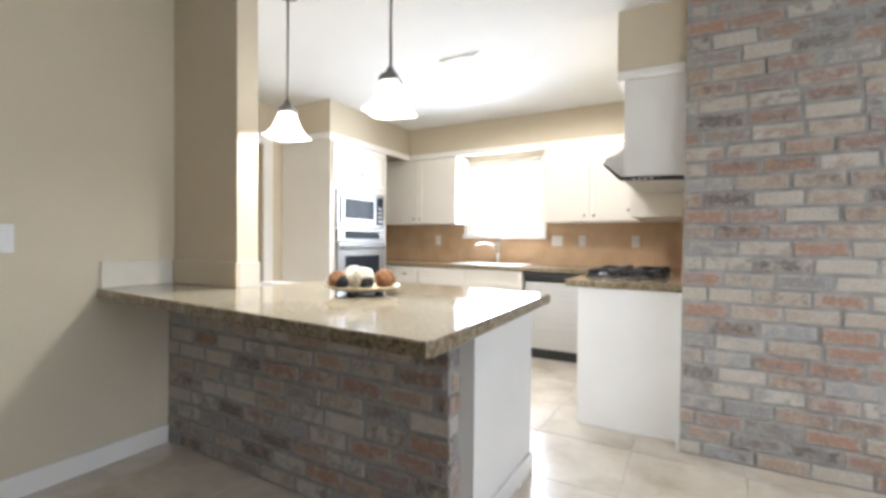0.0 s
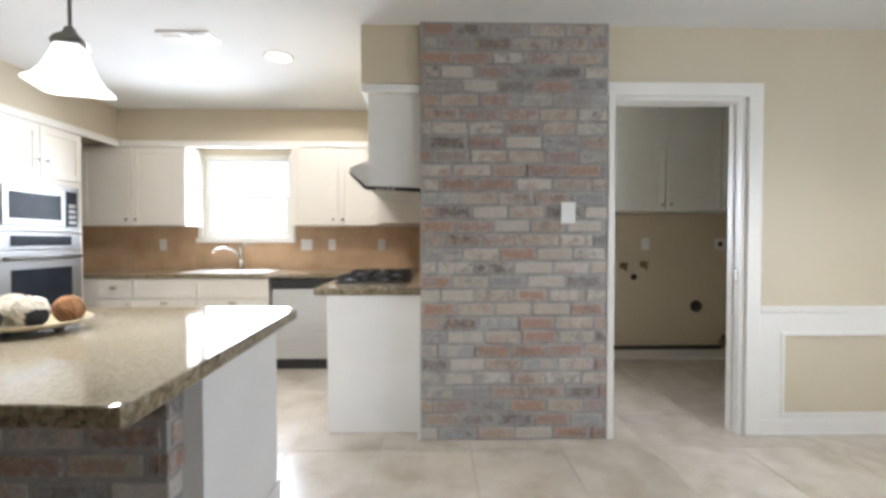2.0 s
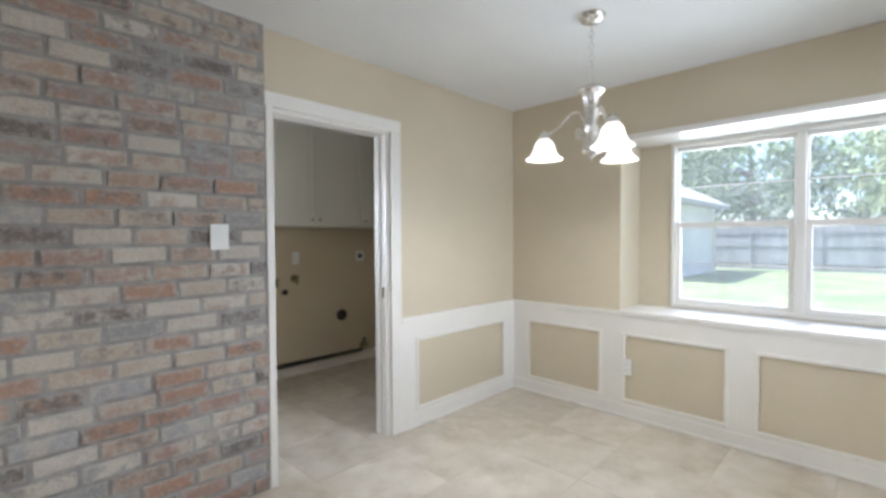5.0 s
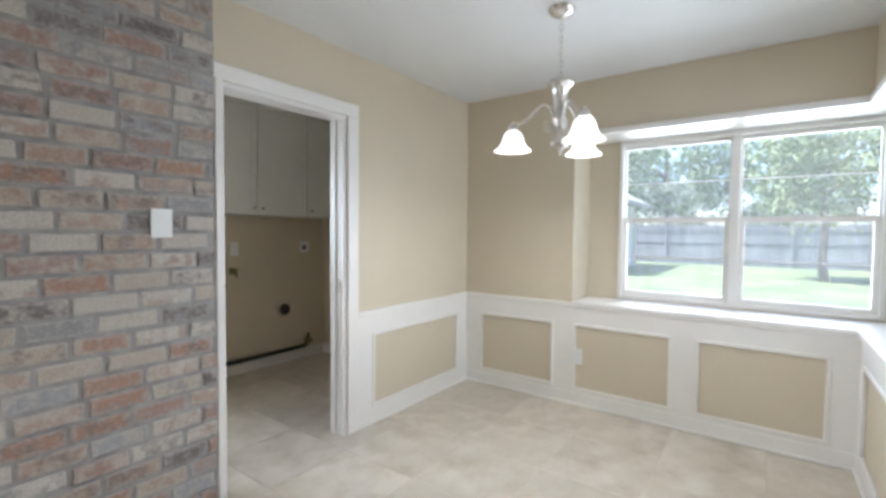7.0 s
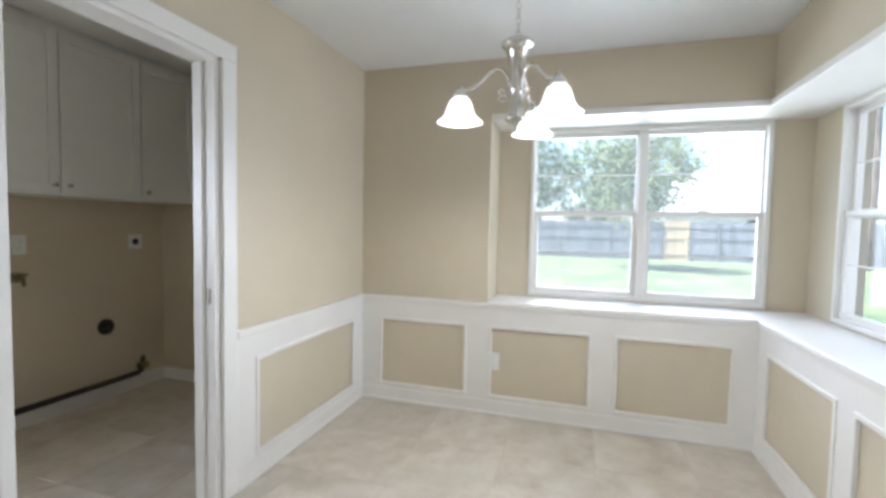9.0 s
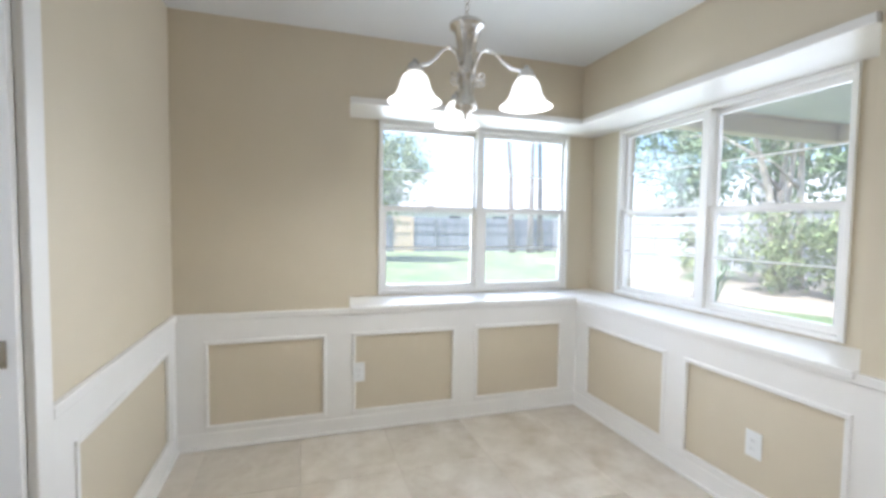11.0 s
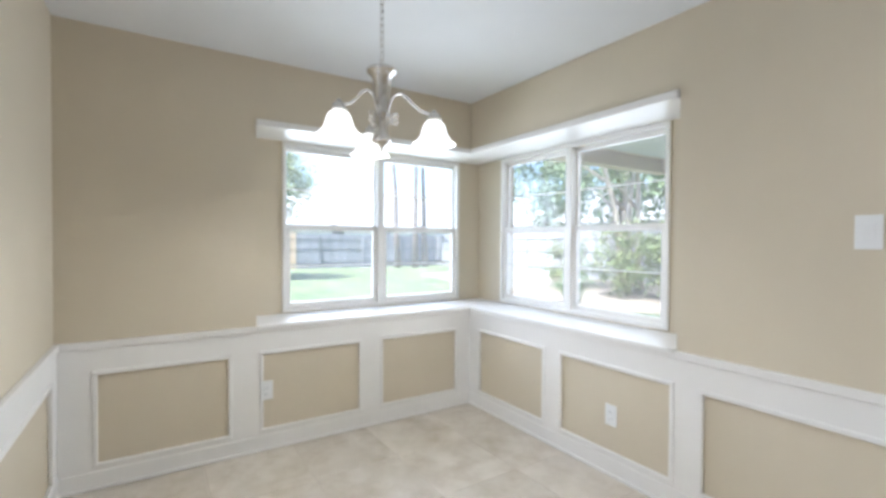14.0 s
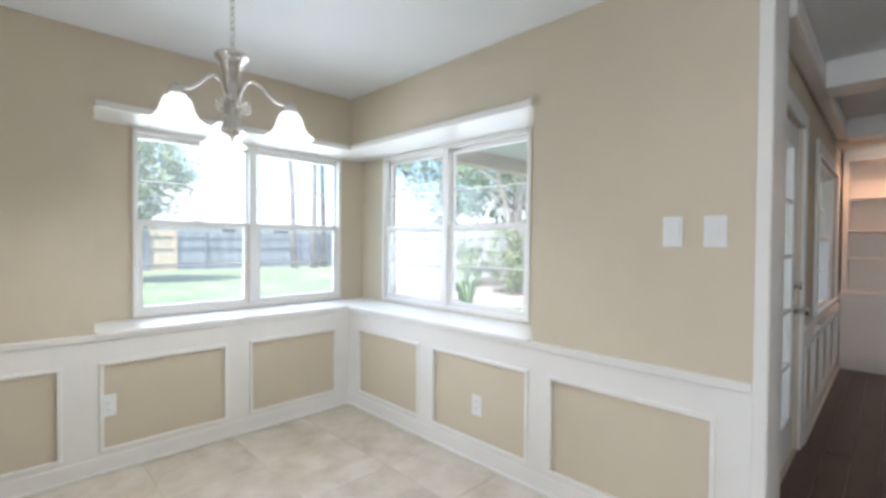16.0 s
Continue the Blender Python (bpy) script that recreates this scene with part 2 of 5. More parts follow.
M_STEEL = mat("stainless_steel", (0.55, 0.55, 0.54), (0.63, 0.63, 0.62), 3, 0.36, metal=1.0, stretch=(1, 1, 40))
M_OVENSTEEL = mat("dull_oven_steel", (0.27, 0.268, 0.26), (0.33, 0.328, 0.32), 3, 0.42, metal=1.0, stretch=(1, 1, 40))
M_HOOD = mat("pale_brushed_hood_steel", (0.78, 0.775, 0.76), (0.85, 0.845, 0.83), 3, 0.5, metal=0.85, stretch=(1, 40, 1))
M_NICKEL = mat("brushed_nickel", (0.66, 0.64, 0.60), (0.73, 0.71, 0.67), 20, 0.24, metal=1.0)
M_PEWTER = mat("dark_pewter_metal", (0.22, 0.21, 0.20), (0.28, 0.27, 0.25), 20, 0.35, metal=1.0)
M_BLACK = mat("black_appliance_plastic", (0.012, 0.012, 0.013), (0.02, 0.02, 0.02), 10, 0.3)
M_IRON = mat("black_cast_iron", (0.012, 0.012, 0.012), (0.03, 0.028, 0.026), 40, 0.6, bump=0.4)
M_OVENGLASS = mat("dark_oven_glass", (0.02, 0.024, 0.03), (0.03, 0.034, 0.04), 6, 0.2)
M_OVENGLASS.node_tree.nodes["Principled BSDF"].inputs["Specular IOR Level"].default_value = 0.06
M_SHADE = mat("frosted_glass_shade", (0.9, 0.87, 0.8), None, rough=0.4, emit=(1.0, 0.97, 0.92), estr=0.45)
M_SHADE2 = mat("bright_frosted_shade", (0.9, 0.87, 0.8), None, rough=0.4, emit=(1.0, 0.95, 0.86), estr=1.2)
M_LED = mat("lit_downlight_lens", (0.9, 0.9, 0.9), None, rough=0.4, emit=(1.0, 0.96, 0.88), estr=5.0)
M_PLASTIC = mat("white_switch_plastic", (0.80, 0.80, 0.78), (0.83, 0.83, 0.81), 10, 0.35)
M_GLASS = glass_mat("window_glass")
M_GRASS = mat("lawn_grass", (0.085, 0.135, 0.05), (0.21, 0.235, 0.11), 0.7, 0.9, bump=0.8, bscale=40, detail=10)
M_SOIL = mat("leaf_litter_soil", (0.20, 0.165, 0.12), (0.36, 0.31, 0.24), 2.5, 0.95, bump=0.8, bscale=30)
# one weathered wood in two tones: sunlit south run, shaded east run
M_FENCELIT = mat("lit_weathered_fence_wood", (0.30, 0.29, 0.28), (0.42, 0.41, 0.40), 3, 0.85, bump=0.4, bscale=20, stretch=(1, 1, 0.2), rand=0.2)
M_FENCESHADE = mat("shaded_weathered_fence_wood", (0.15, 0.155, 0.165), (0.24, 0.245, 0.26), 3, 0.85, bump=0.4, bscale=20, stretch=(1, 1, 0.2), rand=0.2)
M_FENCEPALE = mat("pale_fence_wood", (0.48, 0.37, 0.24), (0.56, 0.44, 0.30), 3, 0.8, bump=0.4, bscale=20, stretch=(1, 1, 0.2), rand=0.12)
M_BARK = mat("tree_bark", (0.13, 0.10, 0.08), (0.26, 0.21, 0.17), 9, 0.95, bump=1.0, bscale=24, stretch=(1, 1, 0.25))
M_PALEBARK = mat("smooth_pale_bark", (0.36, 0.30, 0.24), (0.50, 0.43, 0.35), 6, 0.8, bump=0.3, bscale=14, stretch=(1, 1, 0.3))
M_LEAF = mat("green_leaves", (0.09, 0.15, 0.06), (0.22, 0.28, 0.13), 1.6, 0.5, detail=8)
M_LEAF2 = mat("yellow_green_leaves", (0.11, 0.17, 0.06), (0.32, 0.34, 0.15), 1.8, 0.5, detail=8)
M_SIDING = mat("white_painted_siding", (0.68, 0.67, 0.64), (0.74, 0.73, 0.70), 2, 0.7, bump=0.2, bscale=20)
M_ROOF = mat("pale_grey_shingles", (0.30, 0.29, 0.28), (0.42, 0.41, 0.39), 12, 0.9, bump=0.6, bscale=30)
M_PORCH = mat("porch_ceiling_paint", (0.76, 0.64, 0.51), (0.81, 0.69, 0.56), 2, 0.7)
M_CONC = mat("patio_concrete", (0.34, 0.32, 0.295), (0.44, 0.42, 0.385), 3, 0.9, bump=0.3)
M_ORANGE = mat("warm_tan_wall_paint", (0.55, 0.34, 0.17), (0.60, 0.38, 0.20), 2, 0.6)
M_RATTAN_W = mat("cream_woven_rattan", (0.70, 0.64, 0.52), (0.82, 0.77, 0.66), 30, 0.8, bump=0.8, bscale=60)
M_RATTAN_B = mat("brown_woven_rattan", (0.22, 0.10, 0.04), (0.36, 0.18, 0.08), 30, 0.8, bump=0.8, bscale=60)
M_RATTAN_K = mat("black_woven_rattan", (0.012, 0.012, 0.014), (0.03, 0.03, 0.035), 30, 0.8, bump=0.8, bscale=60)
M_BOWL = mat("tan_ceramic_bowl", (0.42, 0.34, 0.20), (0.52, 0.43, 0.27), 8, 0.25)
M_BRASS = mat("tarnished_brass_valve", (0.20, 0.20, 0.09), (0.30, 0.28, 0.14), 20, 0.45, metal=0.7)
M_DARKPIPE = mat("black_iron_pipe", (0.03, 0.03, 0.03), (0.06, 0.055, 0.05), 20, 0.6)

# ---- building helpers ----
ORIGIN = {}


def thing(name, at, label="", category="", group="", kind=""):
    e = new(name)
    e.empty_display_size = 0.1
    e.location = at
    ORIGIN[e] = Vector(at)
    return tagged(e, label, category, group, kind)


def part(name, bm, material, parent=None, label=""):
    if parent is not None:
        bmesh.ops.translate(bm, vec=-ORIGIN[parent], verts=bm.verts)
    me = bpy.data.meshes.new(name)
    bm.to_mesh(me)
    bm.free()
    me.materials.append(material)
    o = new(name, me)
    if parent is not None:
        o.parent = parent
        ORIGIN[o] = ORIGIN[parent]
    else:
        ORIGIN[o] = Vector((0, 0, 0))
    return tagged(o, label)


def setting(name, bm, material, label="", category="wall"):
    o = part(name, bm, material)
    return tagged(o, label, category, kind="structure")


def box(bm, x0, x1, y0, y1, z0, z1, bev=0.0):
    m = Matrix.Translation(((x0 + x1) / 2, (y0 + y1) / 2, (z0 + z1) / 2)) @ Matrix.Diagonal((abs(x1 - x0), abs(y1 - y0), abs(z1 - z0), 1))
    r = bmesh.ops.create_cube(bm, size=1, matrix=m)
    if bev:
        es = {e for v in r["verts"] for e in v.link_edges}
        bmesh.ops.bevel(bm, geom=list(es), offset=bev, segments=2, affect='EDGES', profile=0.5)
    return bm


def bx(*a, bev=0.0):
    return box(bmesh.new(), *a, bev=bev)


def lathe(bm, prof, cx, cy, seg=24, smooth=True):
    rings = []
    for r, z in prof:
        if r < 1e-4:
            rings.append([bm.verts.new((cx, cy, z))])
        else:
            rings.append([bm.verts.new((cx + r * math.cos(2 * math.pi * i / seg), cy + r * math.sin(2 * math.pi * i / seg), z)) for i in range(seg)])
    for a, b in zip(rings, rings[1:]):
        for i in range(seg):
            j = (i + 1) % seg
            if len(a) == 1 and len(b) == 1:
                continue
            if len(a) == 1:
                f = bm.faces.new((a[0], b[j], b[i]))
            elif len(b) == 1:
                f = bm.faces.new((a[i], a[j], b[0]))
            else:
                f = bm.faces.new((a[i], a[j], b[j], b[i]))
            f.smooth = smooth
    return bm


def tube(bm, pts, r, seg=8, caps=True):
    pts = [Vector(p) for p in pts]
    rr = r if isinstance(r, (list, tuple)) else [r] * len(pts)
    rings = []
    up = None
    for i, p in enumerate(pts):
        d = (pts[min(i + 1, len(pts) - 1)] - pts[max(i - 1, 0)]).normalized()
        if up is None:
            up = d.orthogonal().normalized()
        up = (up - d * up.dot(d))
        up = up.normalized() if up.length > 1e-6 else d.orthogonal().normalized()
        side = d.cross(up)
        rings.append([bm.verts.new(p + rr[i] * (math.cos(2 * math.pi * k / seg) * up + math.sin(2 * math.pi * k / seg) * side)) for k in range(seg)])
    for a, b in zip(rings, rings[1:]):
        for k in range(seg):
            f = bm.faces.new((a[k], a[(k + 1) % seg], b[(k + 1) % seg], b[k]))
            f.smooth = True
    if caps:
        bm.faces.new(rings[0][::-1])
        bm.faces.new(rings[-1])
    return bm


def wall_along_y(bm, x0, x1, y0, y1, z0, z1, holes=()):
    """A wall slab from y0 to y1 with openings (ya, yb, za, zb)."""
    at = y0
    for ya, yb, za, zb in sorted(holes):
        if ya > at:
            box(bm, x0, x1, at, ya, z0, z1)
        if za > z0:
            box(bm, x0, x1, ya, yb, z0, za)
        if zb < z1:
            box(bm, x0, x1, ya, yb, zb, z1)
        at = yb
    if at < y1:
        box(bm, x0, x1, at, y1, z0, z1)
    return bm


def wall_along_x(bm, x0, x1, y0, y1, z0, z1, holes=()):
    at = x0
    for xa, xb, za, zb in sorted(holes):
        if xa > at:
            box(bm, at, xa, y0, y1, z0, z1)
        if za > z0:
            box(bm, xa, xb, y0, y1, z0, za)
        if zb < z1:
            box(bm, xa, xb, y0, y1, zb, z1)
        at = xb
    if at < x1:
        box(bm, at, x1, y0, y1, z0, z1)
    return bm


# ---- the plan, in metres ----
H = 2.44                                  # ceiling
SY = -2.607                               # face of the nook's south wall
WX = -5.81                                # west wall
FX = -2.745                               # family room's east wall
RD = 0.36                                 # depth of the window recess
HEAD, SILL = 2.068, 0.79
RN, RW = -0.963, -1.735                    # recess ends: north on the east wall, west on the south wall
EW = (-2.74, -1.20)                       # east window, along y
SW = (-1.48, 0.04)                        # south window, along x
WZ = (0.80, 2.026)
KN = 2.05                                 # kitchen's north wall
KW = -6.95                                # kitchen's west wall
KE = -3.352                               # kitchen's east wall
LN, LE = 1.72, -0.20                      # laundry's north and east walls
FW = FX + 0.07                            # east wall of the family room
FS = -7.32                                # family room's far wall

# ---- large structure ----
bm = bmesh.new()
wall_along_x(bm, -2.26, 0.0, 0.0, 0.12, 0, H, [(-2.23, -1.40, 0, 2.035)])
setting("wall_north", bm, M_WALL, "beige painted wall with the laundry doorway")
bm = bmesh.new()
box(bm, 0, 0.5, RN, 0.12, 0, H)
box(bm, 0, RD, SY, RN, 0, SILL - 0.04)
box(bm, 0, RD, SY, RN, HEAD, H)
wall_along_y(bm, RD, 0.5, SY - 0.5, RN, 0, H, [(EW[0], EW[1], WZ[0], WZ[1])])
setting("wall_east", bm, M_WALL, "beige painted wall with a deep window recess")
bm = bmesh.new()
box(bm, FX + 0.02, RW, SY - 0.5, SY, 0, H)
box(bm, RW, RD, SY - RD, SY, 0, SILL - 0.04)
box(bm, RW, RD, SY - RD, SY, HEAD, H)
wall_along_x(bm, RW, RD, SY - 0.5, SY - RD, 0, H, [(SW[0], SW[1], WZ[0], WZ[1])])
setting("wall_south", bm, M_WALL, "beige painted wall with a deep corner window recess")
bm = bmesh.new()
wall_along_y(bm, FW, FW + 0.15, FS, SY - 0.5, 0, H, [(-4.20, -3.33, 0, 2.04), (-6.55, -4.95, 0.72, 2.0)])
setting("wall_family_east", bm, M_WALL, "beige painted wall with a glazed door and a window")
setting("wall_family_south", bx(WX - 0.14, FW + 0.15, FS - 0.14, FS, 0, H), M_WALL, "beige painted wall behind the built-in shelves")
setting("wall_west", bx(WX - 0.14, WX, FS, -1.20, 0, H), M_WALL, "beige painted wall beside the breakfast bar")
setting("wall_column", bx(WX, -5.27, -1.32, -1.20, 0, H), M_WALL, "beige painted wall stub rising from the bar top", "column")
bm = bmesh.new()
box(bm, KW - 0.14, WX - 0.14, -1.32, -1.20, 0, H)
wall_along_y(bm, KW - 0.14, KW, -1.20, KN + 0.14, 0, H, [(-0.72, 0.16, 0, 2.04)])
setting("wall_kitchen_west", bm, M_WALL, "beige painted kitchen wall with a cased doorway")
KWIN = (-5.66, -4.77, 1.20, 2.06)
bm = bmesh.new()
wall_along_x(bm, KW, KE + 0.12, KN, KN + 0.14, 0, H, [KWIN])
setting("wall_kitchen_north", bm, M_WALL, "beige painted kitchen wall with the sink window")
setting("wall_kitchen_east", bx(KE, KE + 0.12, 0.10, KN, 0, H), M_WALL, "beige painted wall behind the cooktop")
bm = bmesh.new()
wall_along_x(bm, KE + 0.12, LE + 0.12, LN, LN + 0.12, 0, H, [(-3.1, -2.4, 0.92, 1.98)])
setting("wall_laundry_east", bx(LE, LE + 0.12, 0.12, LN, 0, H), M_WALL, "beige painted side wall of the unlit laundry room")
setting("wall_laundry", bm, M_WALL, "beige painted walls of the unlit laundry room")
bm = bmesh.new()
box(bm, -8.3, -8.2, -1.6, 1.2, 0, H)
box(bm, -8.2, KW - 0.14, -1.7, -1.6, 0, H)
box(bm, -8.2, KW - 0.14, 1.2, 1.3, 0, H)
setting("wall_hall", bm, M_ORANGE, "warm tan wall of the hall beyond the kitchen")
bm = bmesh.new()
box(bm, -8.3, 0.5, FS - 0.14, KN + 0.14, H, H + 0.12)
setting("ceiling", bm, M_CEIL, "white painted flat ceiling", "ceiling")
setting("floor_slab", bx(-8.3, 0.5, FS - 0.14, KN + 0.14, -0.2, -0.003), M_GROUT, "grouted floor slab under the tiles", "floor")

# kitchen soffits with a white crown strip under them
bm = bmesh.new()
box(bm, KW, KE, 1.73, KN, 2.13, H)
box(bm, KW, -6.30, 0.39, 1.73, 2.13, H)
setting("soffit_kitchen", bm, M_WALL, "beige painted soffit over the wall cabinets", "soffit")
setting("soffit_hood", bx(-3.701, KE, -0.0, 1.73, 2.10, H), M_WALL, "beige painted soffit over the range hood", "soffit")
bm = bmesh.new()
box(bm, -6.27, -3.701, 1.70, 1.74, 2.07, 2.13, bev=0.008)
box(bm, -6.31, -6.27, 0.36, 1.70, 2.07, 2.13, bev=0.008)
box(bm, KW, -6.31, 0.36, 0.39, 2.07, 2.13, bev=0.008)
setting("trim_kitchen_crown", bm, M_TRIM, "white painted crown strip under the soffit", "moulding")

# chimney breast core
CH = (-3.352, -2.255)
setting("wall_chimney", bx(CH[0], CH[1], -0.037, 0.10, 0, H), M_MORTAR, "whitewashed old brick chimney breast with grey mortar", "brick wall")
setting("wall_chimney_back", bx(KE + 0.12, CH[1] + 0.005, 0.10, 0.2, 0, H), M_WALL, "painted back of the chimney breast")

# recess lining
bm = bmesh.new()
box(bm, -0.022, RD, SY - 0.002, RN - 0.002, HEAD - 0.04, HEAD, bev=0.004)
box(bm, RW + 0.002, RD, SY - RD, SY + 0.022, HEAD - 0.041, HEAD - 0.001, bev=0.004)
setting("trim_recess_head", bm, M_TRIM, "white painted head board of the window recess", "trim")
bm = bmesh.new()
box(bm, -0.030, RD, SY - 0.002, RN - 0.002, SILL - 0.03, SILL + 0.002, bev=0.006)
box(bm, RW + 0.002, RD, SY - RD, SY + 0.030, SILL - 0.031, SILL + 0.001, bev=0.006)
setting("sill_recess", bm, M_TRIM, "deep white painted corner window sill", "window sill")

# ---- wainscot ----
PZ0, PZ1 = 0.115, 0.625


def wainscot(name, axis, face, sign, a0, a1, panels, plate=0.012):
    """Rails and stiles on a wall, with a beaded frame round each sunk panel. face: wall plane; sign: way into the room."""
    th = thing(name, (0, 0, 0), "white painted panelled wainscot on a beige wall", "wainscot", kind="structure")

    def slab(b, p, q, z0, z1, d0, d1, bev=0.0):
        lo, hi = sorted((face + sign * d0, face + sign * d1))
        if axis == "x":
            box(b, p, q, lo, hi, z0, z1, bev)
        else:
            box(b, lo, hi, p, q, z0, z1, bev)
    b = bmesh.new()
    slab(b, a0, a1, PZ1, SILL - 0.045, 0, plate)
    part("top_rail", b, M_TRIM, th)
    b = bmesh.new()
    slab(b, a0, a1, SILL - 0.045, SILL - 0.008, 0, plate + 0.012, 0.004)
    part("chair_rail", b, M_TRIM, th)
    b = bmesh.new()
    slab(b, a0, a1, 0.0, PZ0 - 0.02, 0, plate + 0.004, 0.004)
    part("baseboard", b, M_TRIM, th)
    b = bmesh.new()
    slab(b, a0, a1, 0.0, 0.018, plate + 0.004, plate + 0.018, 0.004)
    part("shoe_moulding", b, M_TRIM, th)
    b = bmesh.new()
    slab(b, a0, a1, PZ0 - 0.02, PZ0, 0, plate)
    part("bottom_rail", b, M_TRIM, th)
    edges = [a0] + [v for p in panels for v in p] + [a1]
    for p, q in zip(edges[::2], edges[1::2]):
        if q - p > 0.01:
            b = bmesh.new()
            slab(b, p, q, PZ0, PZ1, 0, plate)
            part("stile", b, M_TRIM, th)
    w = 0.022
    for p, q in panels:
        b = bmesh.new()
        slab(b, p, q, PZ1 - w, PZ1, 0.001, plate + 0.008, 0.004)
        slab(b, p, q, PZ0, PZ0 + w, 0.001, plate + 0.008, 0.004)
        slab(b, p, p + w, PZ0 + w, PZ1 - w, 0.001, plate + 0.008, 0.004)
        slab(b, q - w, q, PZ0 + w, PZ1 - w, 0.001, plate + 0.008, 0.004)
        part("panel_moulding", b, M_TRIM, th)
    return th


wainscot("wainscot_north", "x", 0.0, -1, -1.318, -0.012, [(-1.185, -0.15)])
wainscot("wainscot_east", "y", 0.0, -1, SY + 0.012, 0.0, [(-2.475, -1.80), (-1.66, -0.98), (-0.825, -0.155)])
wainscot("wainscot_south", "x", SY, 1, FX + 0.018, -0.012, [(-2.61, -1.848), (-1.73, -0.975), (-0.855, -0.135)])


def baseboard(name, bm_, label="white painted baseboard"):
    return setting(name, bm_, M_TRIM, label, "baseboard")


baseboard("baseboard_west", bx(WX, WX + 0.014, FS, -1.36, 0, 0.10, bev=0.004))
bm = bmesh.new()
box(bm, KE + 0.12, LE, LN - 0.014, LN, 0, 0.10, bev=0.004)
box(bm, LE - 0.014, LE, 0.12, LN - 0.014, 0, 0.10, bev=0.004)
baseboard("baseboard_laundry", bm)

# ---- doors and casings ----
d1 = thing("door_1", (-1.8, 0, 0), "white painted casing of an open laundry doorway", "door frame", kind="structure")
part("casing_side", bx(-1.4060, -1.3180, -0.024, 0.0, 0, 2.03, bev=0.006), M_TRIM, d1)
part("casing_side", bx(-2.2540, -2.2120, -0.048, 0.0, 0, 2.03, bev=0.006), M_TRIM, d1)
part("casing_head", bx(-2.2540, -1.3180, -0.026, 0.0, 2.03, 2.11, bev=0.006), M_TRIM, d1)
part("jamb", bx(-1.4320, -1.4020, 0.0, 0.12, 0, 2.035), M_TRIM, d1)
part("jamb", bx(-2.2300, -2.2060, 0.0, 0.12, 0, 2.035), M_TRIM, d1)
part("jamb", bx(-2.2060, -1.4320, 0.0, 0.12, 2.01, 2.035), M_TRIM, d1)
part("door_stop", bx(-1.4440, -1.4320, 0.06, 0.09, 0, 2.01), M_TRIM, d1)
part("strike_plate", bx(-1.4345, -1.4315, 0.02, 0.045, 0.93, 1.0), M_NICKEL, d1, "tarnished metal strike plate")
e1 = thing("door_casing_end", (FX, SY, 0), "white painted casing on the end of the nook wall", "door frame", kind="structure")
part("casing_side", bx(FX - 0.03, FX + 0.018, SY, SY + 0.02, 0, H, bev=0.005), M_TRIM, e1)
part("jamb", bx(FX - 0.03, FX + 0.02, SY - 0.17, SY, 0, H, bev=0.005), M_TRIM, e1)
part("jamb", bx(FX + 0.0, FX + 0.02, SY - 0.495, SY - 0.17, 0, H, bev=0.004), M_TRIM, e1)
e2 = thing("door_casing_hall", (KW, 0, 0), "white painted casing of the hall doorway", "door frame", kind="structure")
part("casing_side", bx(KW, KW + 0.02, 0.16, 0.27, 0, 2.05, bev=0.005), M_TRIM, e2)
part("casing_side", bx(KW, KW + 0.02, -0.83, -0.72, 0, 2.05, bev=0.005), M_TRIM, e2)
part("casing_head", bx(KW, KW + 0.022, -0.83, 0.27, 2.05, 2.15, bev=0.005), M_TRIM, e2)


